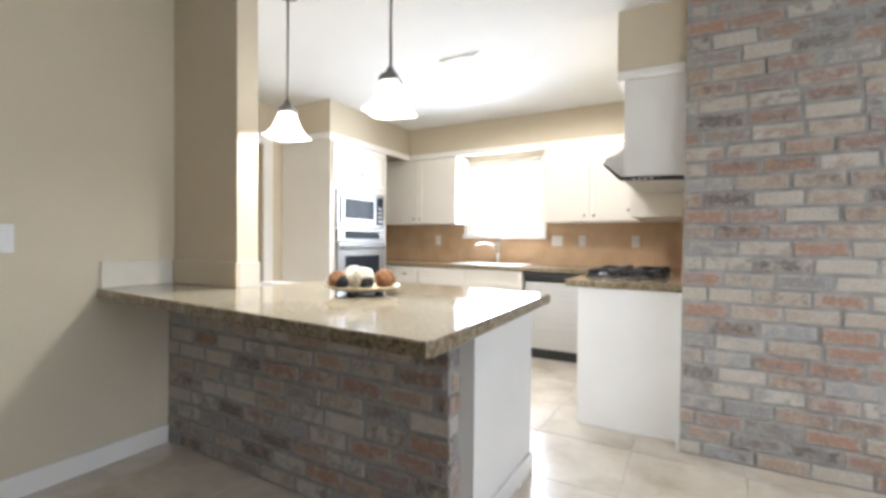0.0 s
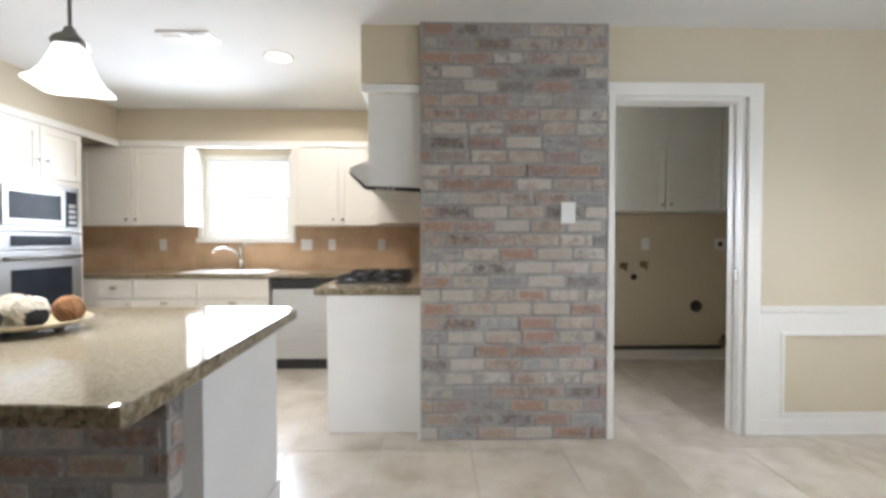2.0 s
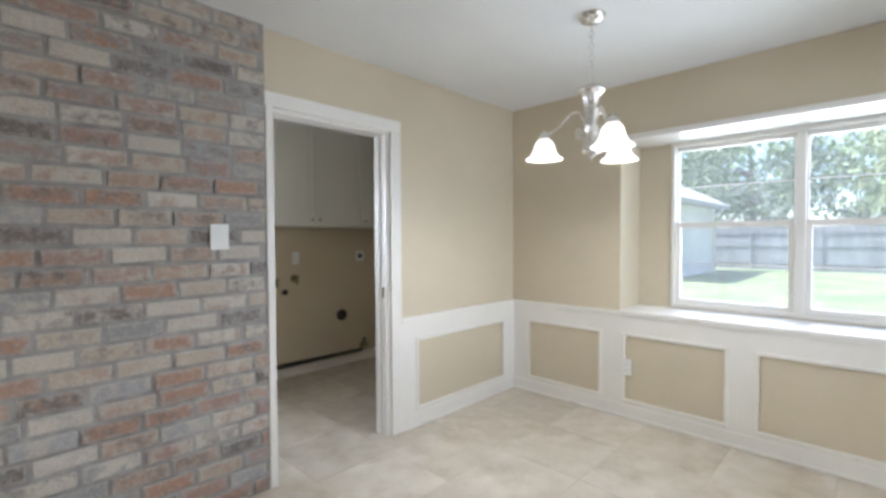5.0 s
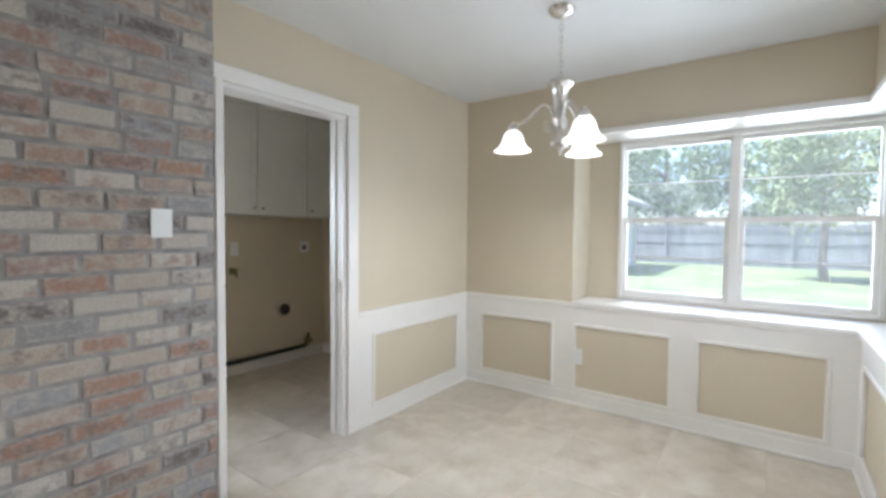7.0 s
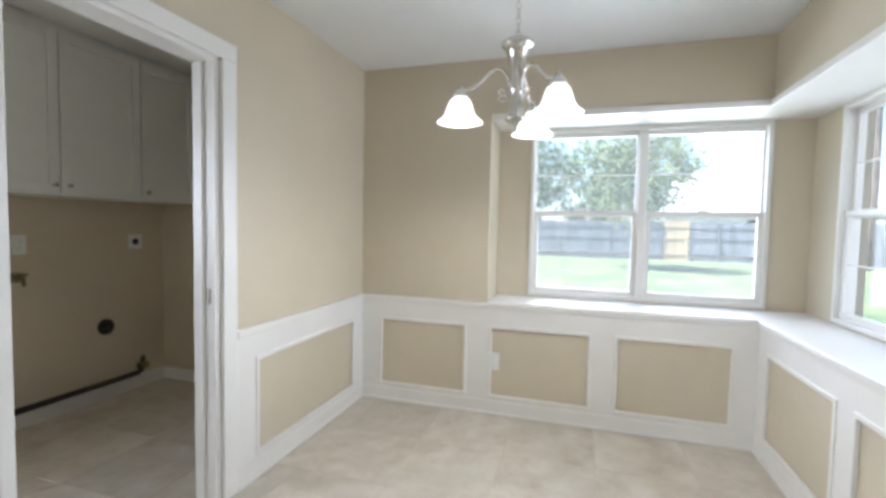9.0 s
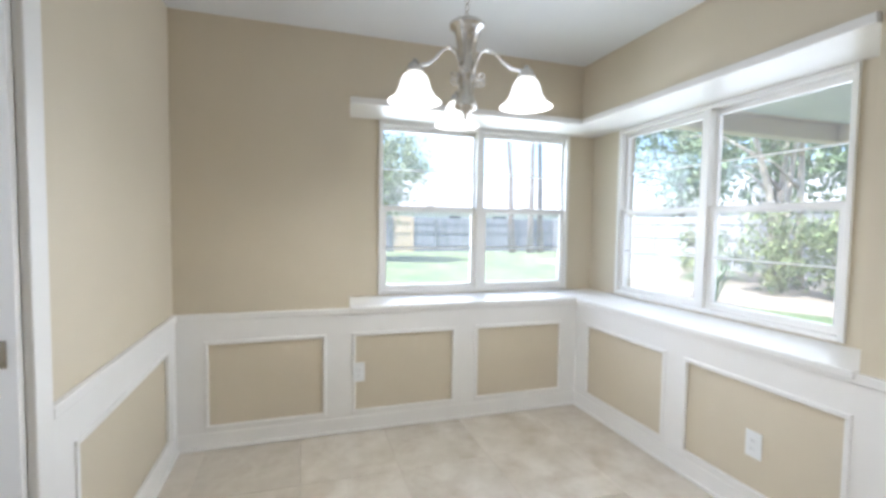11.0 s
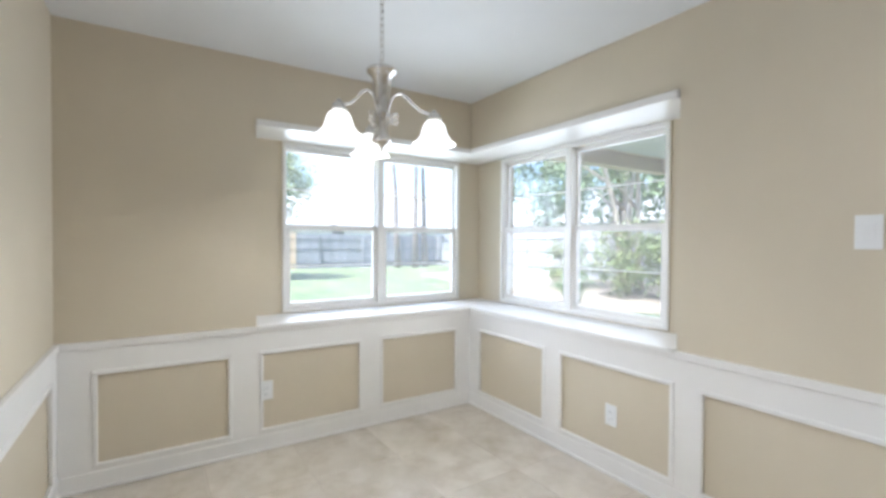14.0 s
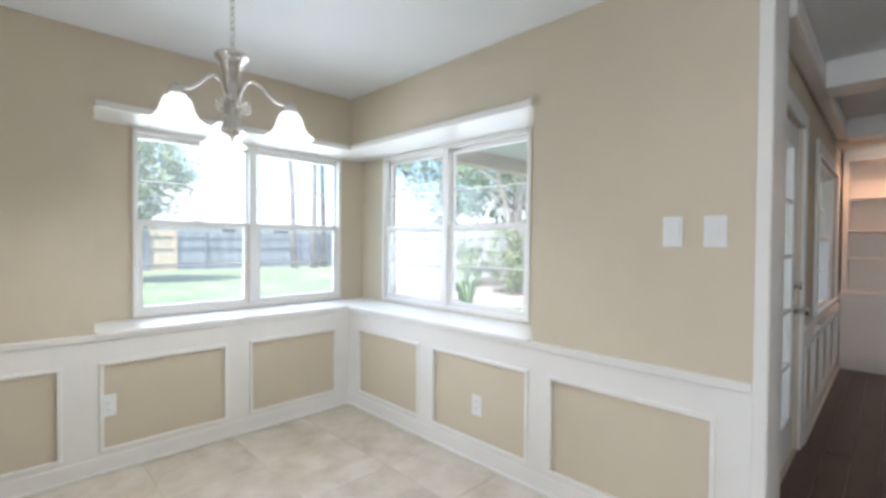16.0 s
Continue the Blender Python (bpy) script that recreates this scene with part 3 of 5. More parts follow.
def french_door():
    d = thing("door_2", (FW, -3.765, 0), "white glazed patio door with divided lights and a knob", "door", kind="structure")
    y0, y1 = -4.20, -3.33
    for a, b_ in ((y0 - 0.09, y0), (y1, y1 + 0.09)):
        part("casing_side", bx(FW - 0.02, FW, a, b_, 0, 2.04, bev=0.005), M_TRIM, d)
    part("casing_head", bx(FW - 0.02, FW, y0 - 0.09, y1 + 0.09, 2.04, 2.13, bev=0.005), M_TRIM, d)
    x0, x1 = FW + 0.02, FW + 0.06
    part("stile", bx(x0, x1, y0, y0 + 0.15, 0, 2.03, bev=0.004), M_TRIM, d)
    part("stile", bx(x0, x1, y1 - 0.15, y1, 0, 2.03, bev=0.004), M_TRIM, d)
    part("rail", bx(x0, x1, y0 + 0.15, y1 - 0.15, 0, 0.24, bev=0.004), M_TRIM, d)
    part("rail", bx(x0, x1, y0 + 0.15, y1 - 0.15, 1.90, 2.03, bev=0.004), M_TRIM, d)
    zs = [0.24 + i * (1.66 / 5) for i in range(6)]
    for z in zs[1:-1]:
        part("muntin", bx(x0 + 0.004, x1 - 0.004, y0 + 0.15, y1 - 0.15, z - 0.012, z + 0.012), M_TRIM, d)
    part("muntin", bx(x0 + 0.006, x1 - 0.006, -3.777, -3.753, 0.24, 1.90), M_TRIM, d)
    for za, zb in zip(zs, zs[1:]):
        for ya, yb in ((y0 + 0.15, -3.777), (-3.753, y1 - 0.15)):
            g = part("pane", bx(FW + 0.037, FW + 0.041, ya, yb, za, zb), M_GLASS, d)
            g.visible_shadow = False
    b = bmesh.new()
    lathe(b, [(0.0, 0), (0.028, 0), (0.030, 0.006), (0.012, 0.012), (0.011, 0.035), (0.026, 0.045), (0.030, 0.058), (0.024, 0.072), (0, 0.076)], 0, 0, 16)
    bmesh.ops.rotate(b, cent=(0, 0, 0), matrix=Matrix.Rotation(radians(-90), 3, 'Y'), verts=b.verts)
    k2 = b.copy()
    bmesh.ops.translate(b, vec=(x0, y0 + 0.06, 0.90), verts=b.verts)
    part("knob", b, M_NICKEL, d, "brushed nickel door knob")
    bmesh.ops.scale(k2, vec=(0.5, 0.9, 0.9), verts=k2.verts)
    bmesh.ops.translate(k2, vec=(x0, y0 + 0.06, 1.05), verts=k2.verts)
    part("deadbolt", k2, M_NICKEL, d, "brushed nickel deadbolt")


french_door()


# ---- windows ----
def sash_window(name, axis, plane, out, a0, a1, z0, z1, label, mid, meet=0.5, bar=True):
    """Twin double-hung window. plane: inner face of the frame; out: sign of the way outdoors along the wall's normal."""
    w = thing(name, (0, 0, 0), label, "window", kind="structure")

    def slab(p, q, za, zb, d0, d1, bev=0.0):
        lo, hi = sorted((plane + out * d0, plane + out * d1))
        return bx(p, q, lo, hi, za, zb, bev=bev) if axis == "x" else bx(lo, hi, p, q, za, zb, bev=bev)
    F = 0.028
    part("frame_side", slab(a0, a0 + F, z0, z1, -0.012, 0.09, 0.004), M_TRIM, w)
    part("frame_side", slab(a1 - F, a1, z0, z1, -0.012, 0.09, 0.004), M_TRIM, w)
    part("frame_head", slab(a0 + F, a1 - F, z1 - F, z1, -0.012, 0.09, 0.004), M_TRIM, w)
    part("frame_sill", slab(a0 + F, a1 - F, z0, z0 + F, -0.012, 0.09, 0.004), M_TRIM, w)
    spans = [(a0 + F, a1 - F)]
    if mid:
        c = (a0 + a1) / 2
        part("mullion", slab(c - 0.027, c + 0.027, z0 + F, z1 - F, -0.010, 0.09, 0.004), M_TRIM, w)
        spans = [(a0 + F, c - 0.027), (c + 0.027, a1 - F)]
    zm = z0 + (z1 - z0) * meet
    for p, q in spans:
        for za, zb, d, nm in ((z0 + F, zm + 0.02, 0.012, "lower_sash"), (zm - 0.02, z1 - F, 0.045, "upper_sash")):
            S = 0.032 if nm == "lower_sash" else 0.012
            b = bmesh.new()
            for aa in ((p, p + S, za, zb), (q - S, q, za, zb), (p + S, q - S, za, za + 0.036), (p + S, q - S, zb - 0.030, zb)):
                t = slab(*aa, d, d + 0.03)
                me = bpy.data.meshes.new("t")
                t.to_mesh(me)
                t.free()
                b.from_mesh(me)
                bpy.data.meshes.remove(me)
            s = part(nm, b, M_TRIM, w)
            if bar:
                zc = (za + zb) / 2
                part("muntin", slab(p + S, q - S, zc - 0.004, zc + 0.004, d + 0.010, d + 0.020), M_TRIM, s)
            g = part("pane", slab(p + S, q - S, za + 0.036, zb - 0.030, d + 0.013, d + 0.017), M_GLASS, s)
            g.visible_shadow = False
        if mid:
            part("sash_lock", slab(p + (q - p) * 0.5 - 0.03, p + (q - p) * 0.5 + 0.03, zm + 0.018, zm + 0.032, -0.004, 0.02, 0.003), M_TRIM, w)
    return w


sash_window("window_1", "y", RD, 1, EW[0], EW[1], WZ[0], WZ[1], "white twin double-hung window over the lawn", True)
sash_window("window_2", "x", SY - RD, -1, SW[0], SW[1], WZ[0], WZ[1], "white twin double-hung window over the patio garden", True)
sash_window("window_3", "x", KN + 0.03, 1, KWIN[0], KWIN[1], KWIN[2], KWIN[3], "bright white single window above the sink", False, bar=False)
# unseen window, added so that light reaches the laundry
sash_window("window_5", "x", LN + 0.03, 1, -3.1, -2.4, 0.92, 1.98, "unseen white double-hung window added to light the laundry room", False)
w4 = sash_window("window_4", "y", FW + 0.03, 1, -6.55, -4.95, 0.72, 2.0, "white double-hung window with panelled wall below", False)
bm = bmesh.new()
for p in ((-5.71, -5.66, KN - 0.02, KN, 1.16, 2.07), (-4.77, -4.72, KN - 0.02, KN, 1.16, 2.07), (-5.72, -4.71, KN - 0.05, KN, 1.15, 1.20)):
    box(bm, *p, bev=0.004)
setting("trim_sink_window", bm, M_TRIM, "white painted casing and sill of the sink window", "trim")
bm = bmesh.new()
for p in ((FW - 0.02, FW, -6.64, -6.55, 0.64, 2.0), (FW - 0.02, FW, -4.95, -4.86, 0.64, 2.0), (FW - 0.02, FW, -6.64, -4.86, 2.0, 2.09), (FW - 0.05, FW, -6.64, -4.86, 0.68, 0.72)):
    box(bm, *p, bev=0.004)
setting("trim_family_window", bm, M_TRIM, "white painted casing and sill of the family room window", "trim")
wainscot("wainscot_family", "y", FW, -1, FS + 0.4, -4.30, [(-6.85, -6.55), (-6.45, -5.95), (-5.85, -5.40), (-5.30, -4.90), (-4.80, -4.40)])
bm = bmesh.new()
box(bm, FW - 0.10, FW, FS, SY - 0.5, H - 0.12, H, bev=0.02)
setting("trim_family_crown", bm, M_TRIM, "white painted crown moulding", "moulding")
for i, yb in enumerate((-4.35, -6.1)):
    setting("beam_family", bx(WX, FW - 0.10, yb - 0.14, yb + 0.14, H - 0.17, H, bev=0.01), M_TRIM, "white boxed ceiling beam", "beam")


# ---- lamps of the place ----
def chandelier(cx, cy):
    c = thing("chandelier", (cx, cy, H), "brushed nickel three-arm chandelier with lit frosted glass shades", "chandelier")
    b = bmesh.new()
    lathe(b, [(0, H - 0.045), (0.018, H - 0.04), (0.05, H - 0.028), (0.066, H - 0.008), (0.068, H)], cx, cy, 28)
    part("canopy", b, M_NICKEL, c)
    z, i = H - 0.045, 0
    while z > 2.085:                       # chain of oval links, turned in turn
        b = bmesh.new()
        pts = [(0.009 * math.cos(a), 0, 0.019 * math.sin(a)) for a in [k * math.pi / 6 for k in range(13)]]
        tube(b, pts, 0.0025, 5, caps=False)
        bmesh.ops.rotate(b, cent=(0, 0, 0), matrix=Matrix.Rotation(radians(90 * (i % 2) + 20), 3, 'Z'), verts=b.verts)
        bmesh.ops.translate(b, vec=(cx, cy, z - 0.017), verts=b.verts)
        part("chain_link", b, M_NICKEL, c)
        z -= 0.030
        i += 1
    b = bmesh.new()
    lathe(b, [(0, 2.085), (0.058, 2.082), (0.068, 2.073), (0.065, 2.061), (0.052, 2.051), (0.043, 2.036), (0.036, 2.00), (0.031, 1.95), (0.028, 1.90),
              (0.031, 1.894), (0.031, 1.883), (0.027, 1.876), (0.026, 1.84), (0.029, 1.80), (0.036, 1.777), (0.043, 1.766), (0.044, 1.757), (0.034, 1.748), (0.016, 1.740), (0.006, 1.730), (0.004, 1.708), (0, 1.706)], cx, cy, 32)
    part("column", b, M_NICKEL, c)
    for k in range(6):
        u_ = Vector((math.cos(k * math.pi / 3 + 0.3), math.sin(k * math.pi / 3 + 0.3), 0))
        pts = [Vector((cx, cy, z)) + u_ * r for r, z in ((0.050, 2.050), (0.042, 2.034), (0.0355, 2.00), (0.0305, 1.95), (0.028, 1.905), (0.026, 1.85), (0.0285, 1.80), (0.0355, 1.777), (0.042, 1.765))]
        part("strap", tube(bmesh.new(), pts, 0.0045, 8), M_NICKEL, c)
    for a in (-11, 109, 229):
        rot = Matrix.Rotation(radians(a), 3, 'Z')

        def place(b):
            bmesh.ops.rotate(b, cent=(0, 0, 0), matrix=rot, verts=b.verts)
            bmesh.ops.translate(b, vec=(cx, cy, 0), verts=b.verts)
            return b
        R = 0.237
        prof = [(0.026, 1.875), (0.036, 1.925), (0.057, 1.960), (0.085, 1.968), (0.115, 1.95), (0.145, 1.915), (0.18, 1.885), (0.215, 1.874), (R, 1.872)]
        arm = part("arm", place(tube(bmesh.new(), [(r, 0, z) for r, z in prof], 0.0058, 8)), M_NICKEL, c)
        for s, zz in ((1, 1.872), (-1, 1.842)):       # scrolls beside the column
            pts = [(0.058 + (0.025 - 0.0013 * k) * math.cos(2.6 + k * 0.55), 0, zz + s * (0.018 - 0.0009 * k) * math.sin(2.6 + k * 0.55)) for k in range(15)]
            part("scroll", place(tube(bmesh.new(), pts, 0.0035, 6)), M_NICKEL, arm)
        part("socket", place(lathe(bmesh.new(), [(0, 1.891), (0.009, 1.888), (0.011, 1.876), (0.024, 1.871), (0.028, 1.854), (0.033, 1.848), (0.033, 1.842), (0, 1.842)], R, 0, 20)), M_NICKEL, c)
        b = lathe(bmesh.new(), [(r_ * 1.07, 1.8385 + (z_ - 1.8385) * 1.05) for r_, z_ in ((0.0268, 1.8385), (0.0383, 1.8325), (0.0459, 1.8192), (0.0508, 1.8015), (0.0565, 1.7837), (0.0680, 1.7645), (0.0843, 1.7497), (0.0911, 1.7430),
                                (0.0871, 1.7430), (0.0642, 1.7630), (0.0527, 1.7837), (0.0470, 1.8015), (0.0421, 1.8170), (0.0345, 1.8281), (0.0000, 1.8311))], R, 0, 32)
        part("shade", place(b), M_SHADE, c, "lit frosted white glass bell shade")
        p = rot @ Vector((R, 0, 1.775))
        bulb("chandelier_bulb", (cx + p.x, cy + p.y, p.z), BULB_W)


BULB_W = 3.0
chandelier(-1.132, -1.287)


def pendant(cx, cy, turn, group="pendants over the bar"):
    p = thing("pendant_lamp", (cx, cy, H), "pewter rod pendant with a lit flared square glass shade", "pendant lamp", group)
    part("canopy", lathe(bmesh.new(), [(0, H - 0.03), (0.05, H - 0.025), (0.062, H - 0.006), (0.062, H)], cx, cy, 24), M_PEWTER, p)
    part("rod", tube(bmesh.new(), [(cx, cy, 1.860), (cx, cy, H - 0.02)], 0.0065, 8), M_PEWTER, p)

    def square(prof, rounded=0.25):
        b = bmesh.new()
        rings = []
        for r, z in prof:
            ring = []
            for k in range(32):
                a = 2 * math.pi * k / 32
                sq = r / max(abs(math.cos(a)), abs(math.sin(a)))
                q = min(sq, r * 1.30)
                ring.append(b.verts.new((q * math.cos(a), q * math.sin(a), z)))
            rings.append(ring)
        for u, v in zip(rings, rings[1:]):
            for k in range(32):
                f = b.faces.new((u[k], u[(k + 1) % 32], v[(k + 1) % 32], v[k]))
                f.smooth = True
        bmesh.ops.rotate(b, cent=(0, 0, 0), matrix=Matrix.Rotation(radians(turn), 3, 'Z'), verts=b.verts)
        bmesh.ops.translate(b, vec=(cx, cy, 0), verts=b.verts)
        return b
    part("cap", square([(0.001, 1.865), (0.012, 1.860), (0.018, 1.840), (0.036, 1.825), (0.044, 1.805), (0.042, 1.798), (0.001, 1.798)]), M_PEWTER, p, "dark pewter stepped cap")
    part("shade", square([(0.0324, 1.8040), (0.0378, 1.7869), (0.0495, 1.7509), (0.0630, 1.7149), (0.0828, 1.6852), (0.1008, 1.6699), (0.0972, 1.6699), (0.0774, 1.6861), (0.0576, 1.7176), (0.0450, 1.7518), (0.0324, 1.7842), (0.0009, 1.7914)]),
         M_SHADE2, p, "lit frosted white flared glass shade")
    bulb("pendant_bulb", (cx, cy, 1.710), PEND_W)


PEND_W = 9
pendant(-5.21, -1.06, 18)
pendant(-4.44, -1.18, 18)

can = thing("recessed_light", (-4.34, 0.475, H), "lit round recessed downlight with a white trim ring", "ceiling light")
part("trim_ring", lathe(bmesh.new(), [(0.075, H - 0.004), (0.082, H - 0.010), (0.098, H - 0.006), (0.10, H)], -4.34, 0.475, 32), M_TRIM, can)
part("lens", lathe(bmesh.new(), [(0, H - 0.003), (0.076, H - 0.003)], -4.34, 0.475, 32), M_LED, can)
d = bpy.data.lights.new("downlight", 'SPOT')
d.energy, d.color, d.spot_size, d.spot_blend, d.shadow_soft_size = 19, (1.0, 0.90, 0.77), radians(176), 0.12, 0.12
o = new("downlight", d)
o.matrix_world = look((-4.34, 0.475, H - 0.10), (-4.34, 0.475, 0))

# unseen fixture, added for the warm light on the bookcase
fam = thing("recessed_light", (-3.1, -6.62, H), "unseen round downlight added to light the bookcase", "ceiling light")
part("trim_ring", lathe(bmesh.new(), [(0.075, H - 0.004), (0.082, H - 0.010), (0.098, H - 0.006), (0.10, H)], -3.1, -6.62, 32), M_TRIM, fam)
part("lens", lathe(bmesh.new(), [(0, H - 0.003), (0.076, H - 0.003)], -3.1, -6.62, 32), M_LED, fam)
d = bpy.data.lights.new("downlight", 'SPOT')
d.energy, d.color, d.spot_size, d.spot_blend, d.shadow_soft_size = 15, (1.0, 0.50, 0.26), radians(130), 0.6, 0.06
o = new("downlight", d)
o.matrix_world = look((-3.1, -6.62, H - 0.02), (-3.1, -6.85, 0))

vent = thing("ceiling_vent", (-4.770, 0.20, H), "white stamped metal ceiling air register", "vent")
part("frame", bx(-4.950, -4.630, 0.10, 0.26, H - 0.010, H, bev=0.003), M_TRIM, vent)
part("dark_slot", bx(-4.770, -4.660, 0.12, 0.24, H - 0.012, H - 0.0095), M_PEWTER, vent)
for k in range(4):
    part("louvre", bx(-4.770 + k * 0.03, -4.758 + k * 0.03, 0.12, 0.24, H - 0.018, H - 0.0125), M_TRIM, vent)
part("damper_lever", bx(-4.930, -4.830, 0.15, 0.21, H - 0.014, H - 0.0105, bev=0.001), M_TRIM, vent)


# ---- switch plates and outlets ----
def plate(name, at, normal, label, kind_="rocker", w=0.075, h=0.12, gang=1):
    n = Vector(normal)
    u = Vector((0, 0, 1)).cross(n)
    t = thing(name, at, label, "switch" if kind_ != "outlet" else "outlet")

    def slab(du, dz, wu, hz, d0, d1, bev=0.0):
        b = bmesh.new()
        box(b, -wu / 2, wu / 2, d0, d1, -hz / 2, hz / 2, bev)
        m = Matrix((u, n, Vector((0, 0, 1)))).transposed().to_4x4()
        b.transform(Matrix.Translation(Vector(at) + u * du + Vector((0, 0, dz))) @ m)
        return b
    part("plate", slab(0, 0, w, h, 0, 0.006, 0.002), M_PLASTIC, t)
    for g in range(gang):
        off = (g - (gang - 1) / 2) * 0.046
        if kind_ == "rocker":
            part("rocker", slab(off, 0, 0.033, 0.066, 0.005, 0.010, 0.002), M_PLASTIC, t)
        elif kind_ == "outlet":
            for dz in (-0.02, 0.02):
                s = part("socket", slab(off, dz, 0.033, 0.028, 0.005, 0.009, 0.002), M_PLASTIC, t)
                part("slot", slab(off - 0.006, dz, 0.002, 0.009, 0.0085, 0.0095), M_BLACK, s)
                part("slot", slab(off + 0.006, dz, 0.002, 0.007, 0.0085, 0.0095), M_BLACK, s)
        elif kind_ == "dryer":
            b = lathe(bmesh.new(), [(0, 0.012), (0.022, 0.012), (0.026, 0.006)], 0, 0, 18)
            m = Matrix((u, Vector((0, 0, 1)), n)).transposed().to_4x4()
            b.transform(Matrix.Translation(Vector(at)) @ m)
            part("socket", b, M_BLACK, t, "round black dryer socket")
    return t


plate("switch_plate", (-2.49, -0.043, 1.339), (0, -1, 0), "blank white plate on the whitewashed brick", "blank", 0.085, 0.125)
plate("light_switch", (-2.435, SY, 1.357), (0, 1, 0), "white rocker light switch on the beige wall", w=0.078, h=0.125)
plate("light_switch", (-2.592, SY, 1.357), (0, 1, 0), "white rocker light switch beside the doorway", w=0.082, h=0.125)
plate("wall_outlet", (-1.361, SY, 0.337), (0, 1, 0), "white duplex outlet inside a wainscot panel", "outlet")
plate("wall_outlet", (-0.0205, -1.02, 0.378), (-1, 0, 0), "white outlet plate across a wainscot moulding", "outlet")
plate("light_switch", (WX, -2.03, 1.115), (1, 0, 0), "white light switch on the beige wall by the bar")
for x in (-6.071, -4.332, -3.816):
    plate("wall_outlet", (x, KN - 0.012, 1.13), (0, -1, 0), "cream outlet on the tan stone backsplash", "outlet", 0.07, 0.115)
plate("wall_outlet", (-4.595, KN - 0.012, 1.13), (0, -1, 0), "cream two-gang plate on the tan stone backsplash", "rocker", 0.115, 0.115, 2)

# ---- breakfast bar ----
M_UPST = mat("pale_tile_upstand", (0.60, 0.56, 0.48), (0.68, 0.64, 0.57), 9, 0.3)
PT = 0.875
bar = thing("breakfast_bar", (-4.9, -1.0, 0), "bar base with whitewashed brick front and white end panel", "bar")
part("core", bx(WX, -4.05, -1.352, -0.75, 0, PT - 0.04), M_MORTAR, bar)
part("end_panel", bx(-4.05, -3.99, -1.245, -0.615, 0, PT - 0.04, bev=0.003), M_PANEL, bar, "white painted end panel")
part("end_post", bx(-4.05, -3.984, -1.275, -1.245, 0, PT - 0.04, bev=0.003), M_PANEL, bar)
part("kitchen_side", bx(WX, -4.051, -0.75, -0.63, 0.1, PT - 0.04, bev=0.003), M_CAB, bar)
part("end_base_moulding", bx(-3.99, -3.975, -1.27, -0.615, 0, 0.09, bev=0.004), M_PANEL, bar)


def slab_top(name, outline, z0, z1, at, label):
    """A stone top with an eased, slightly chiselled edge."""
    t = thing(name, at, label, "countertop")
    b = bmesh.new()
    vs = [b.verts.new((x, y, z0)) for x, y in outline]
    f = b.faces.new(vs)
    r = bmesh.ops.extrude_face_region(b, geom=[f])
    bmesh.ops.translate(b, vec=(0, 0, z1 - z0), verts=[v for v in r["geom"] if isinstance(v, bmesh.types.BMVert)])
    bmesh.ops.recalc_face_normals(b, faces=b.faces)
    es = [e for e in b.edges if abs(e.verts[0].co.z - e.verts[1].co.z) < 1e-6]
    bmesh.ops.bevel(b, geom=es, offset=0.007, segments=3, affect='EDGES', profile=0.5)
    # side faces take a darker granite than the top
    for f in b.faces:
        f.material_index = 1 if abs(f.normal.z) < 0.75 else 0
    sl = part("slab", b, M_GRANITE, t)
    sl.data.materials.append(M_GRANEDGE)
    return t


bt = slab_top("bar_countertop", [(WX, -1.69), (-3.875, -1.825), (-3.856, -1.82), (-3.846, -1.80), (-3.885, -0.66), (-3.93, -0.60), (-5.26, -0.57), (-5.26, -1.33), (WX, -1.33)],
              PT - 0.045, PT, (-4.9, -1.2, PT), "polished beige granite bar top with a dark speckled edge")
part("upstand", bx(WX, WX + 0.02, -1.68, -1.34, PT, PT + 0.13, bev=0.003), M_UPST, bt, "pale tile upstand")
part("upstand", bx(WX + 0.02, -5.25, -1.34, -1.322, PT, PT + 0.13, bev=0.003), M_WALL, bt, "beige upstand")
part("upstand", bx(-5.268, -5.25, -1.322, -1.20, PT, PT + 0.13, bev=0.003), M_UPST, bt, "pale tile upstand")

BX, BY = -4.62, -1.14
bowl = thing("decor_bowl", (BX, BY, PT), "shallow tan ceramic bowl with a black foot on the granite", "bowl")
part("dish", lathe(bmesh.new(), [(0, PT + 0.016), (0.07, PT + 0.018), (0.135, PT + 0.030), (0.168, PT + 0.043), (0.170, PT + 0.038), (0.135, PT + 0.022), (0.07, PT + 0.010), (0.05, PT + 0.009), (0, PT + 0.009)], BX, BY, 40), M_BOWL, bowl)
for a in (25, 145, 265):
    x, y = BX + 0.075 * math.cos(radians(a)), BY + 0.075 * math.sin(radians(a))
    part("foot", bx(x - 0.012, x + 0.012, y - 0.012, y + 0.012, PT, PT + 0.0115, bev=0.002), M_BLACK, bowl)


def ball(at, r, material, label):
    t = thing("decor_ball", at, label, "decor ball", "woven balls in the bowl")
    b = bmesh.new()
    bmesh.ops.create_uvsphere(b, u_segments=24, v_segments=16, radius=r * 0.95)
    rnd = random.Random(int(at[0] * 1000))
    for v in b.verts:
        v.co *= 1 + 0.02 * noise.noise(v.co * 40)
    for f in b.faces:
        f.smooth = True
    bmesh.ops.translate(b, vec=at, verts=b.verts)
    part("core", b, material, t)
    for k in range(9):                       # strands wound round it
        m = Euler((rnd.uniform(0, 3.1), rnd.uniform(0, 3.1), rnd.uniform(0, 3.1))).to_matrix()
        b = tube(bmesh.new(), [Vector(at) + m @ Vector((r * 0.97 * math.cos(q), r * 0.97 * math.sin(q), 0.006 * math.sin(3 * q))) for q in [2 * math.pi * i / 20 for i in range(21)]], r * 0.075, 5, caps=False)
        part("strand", b, material, t)


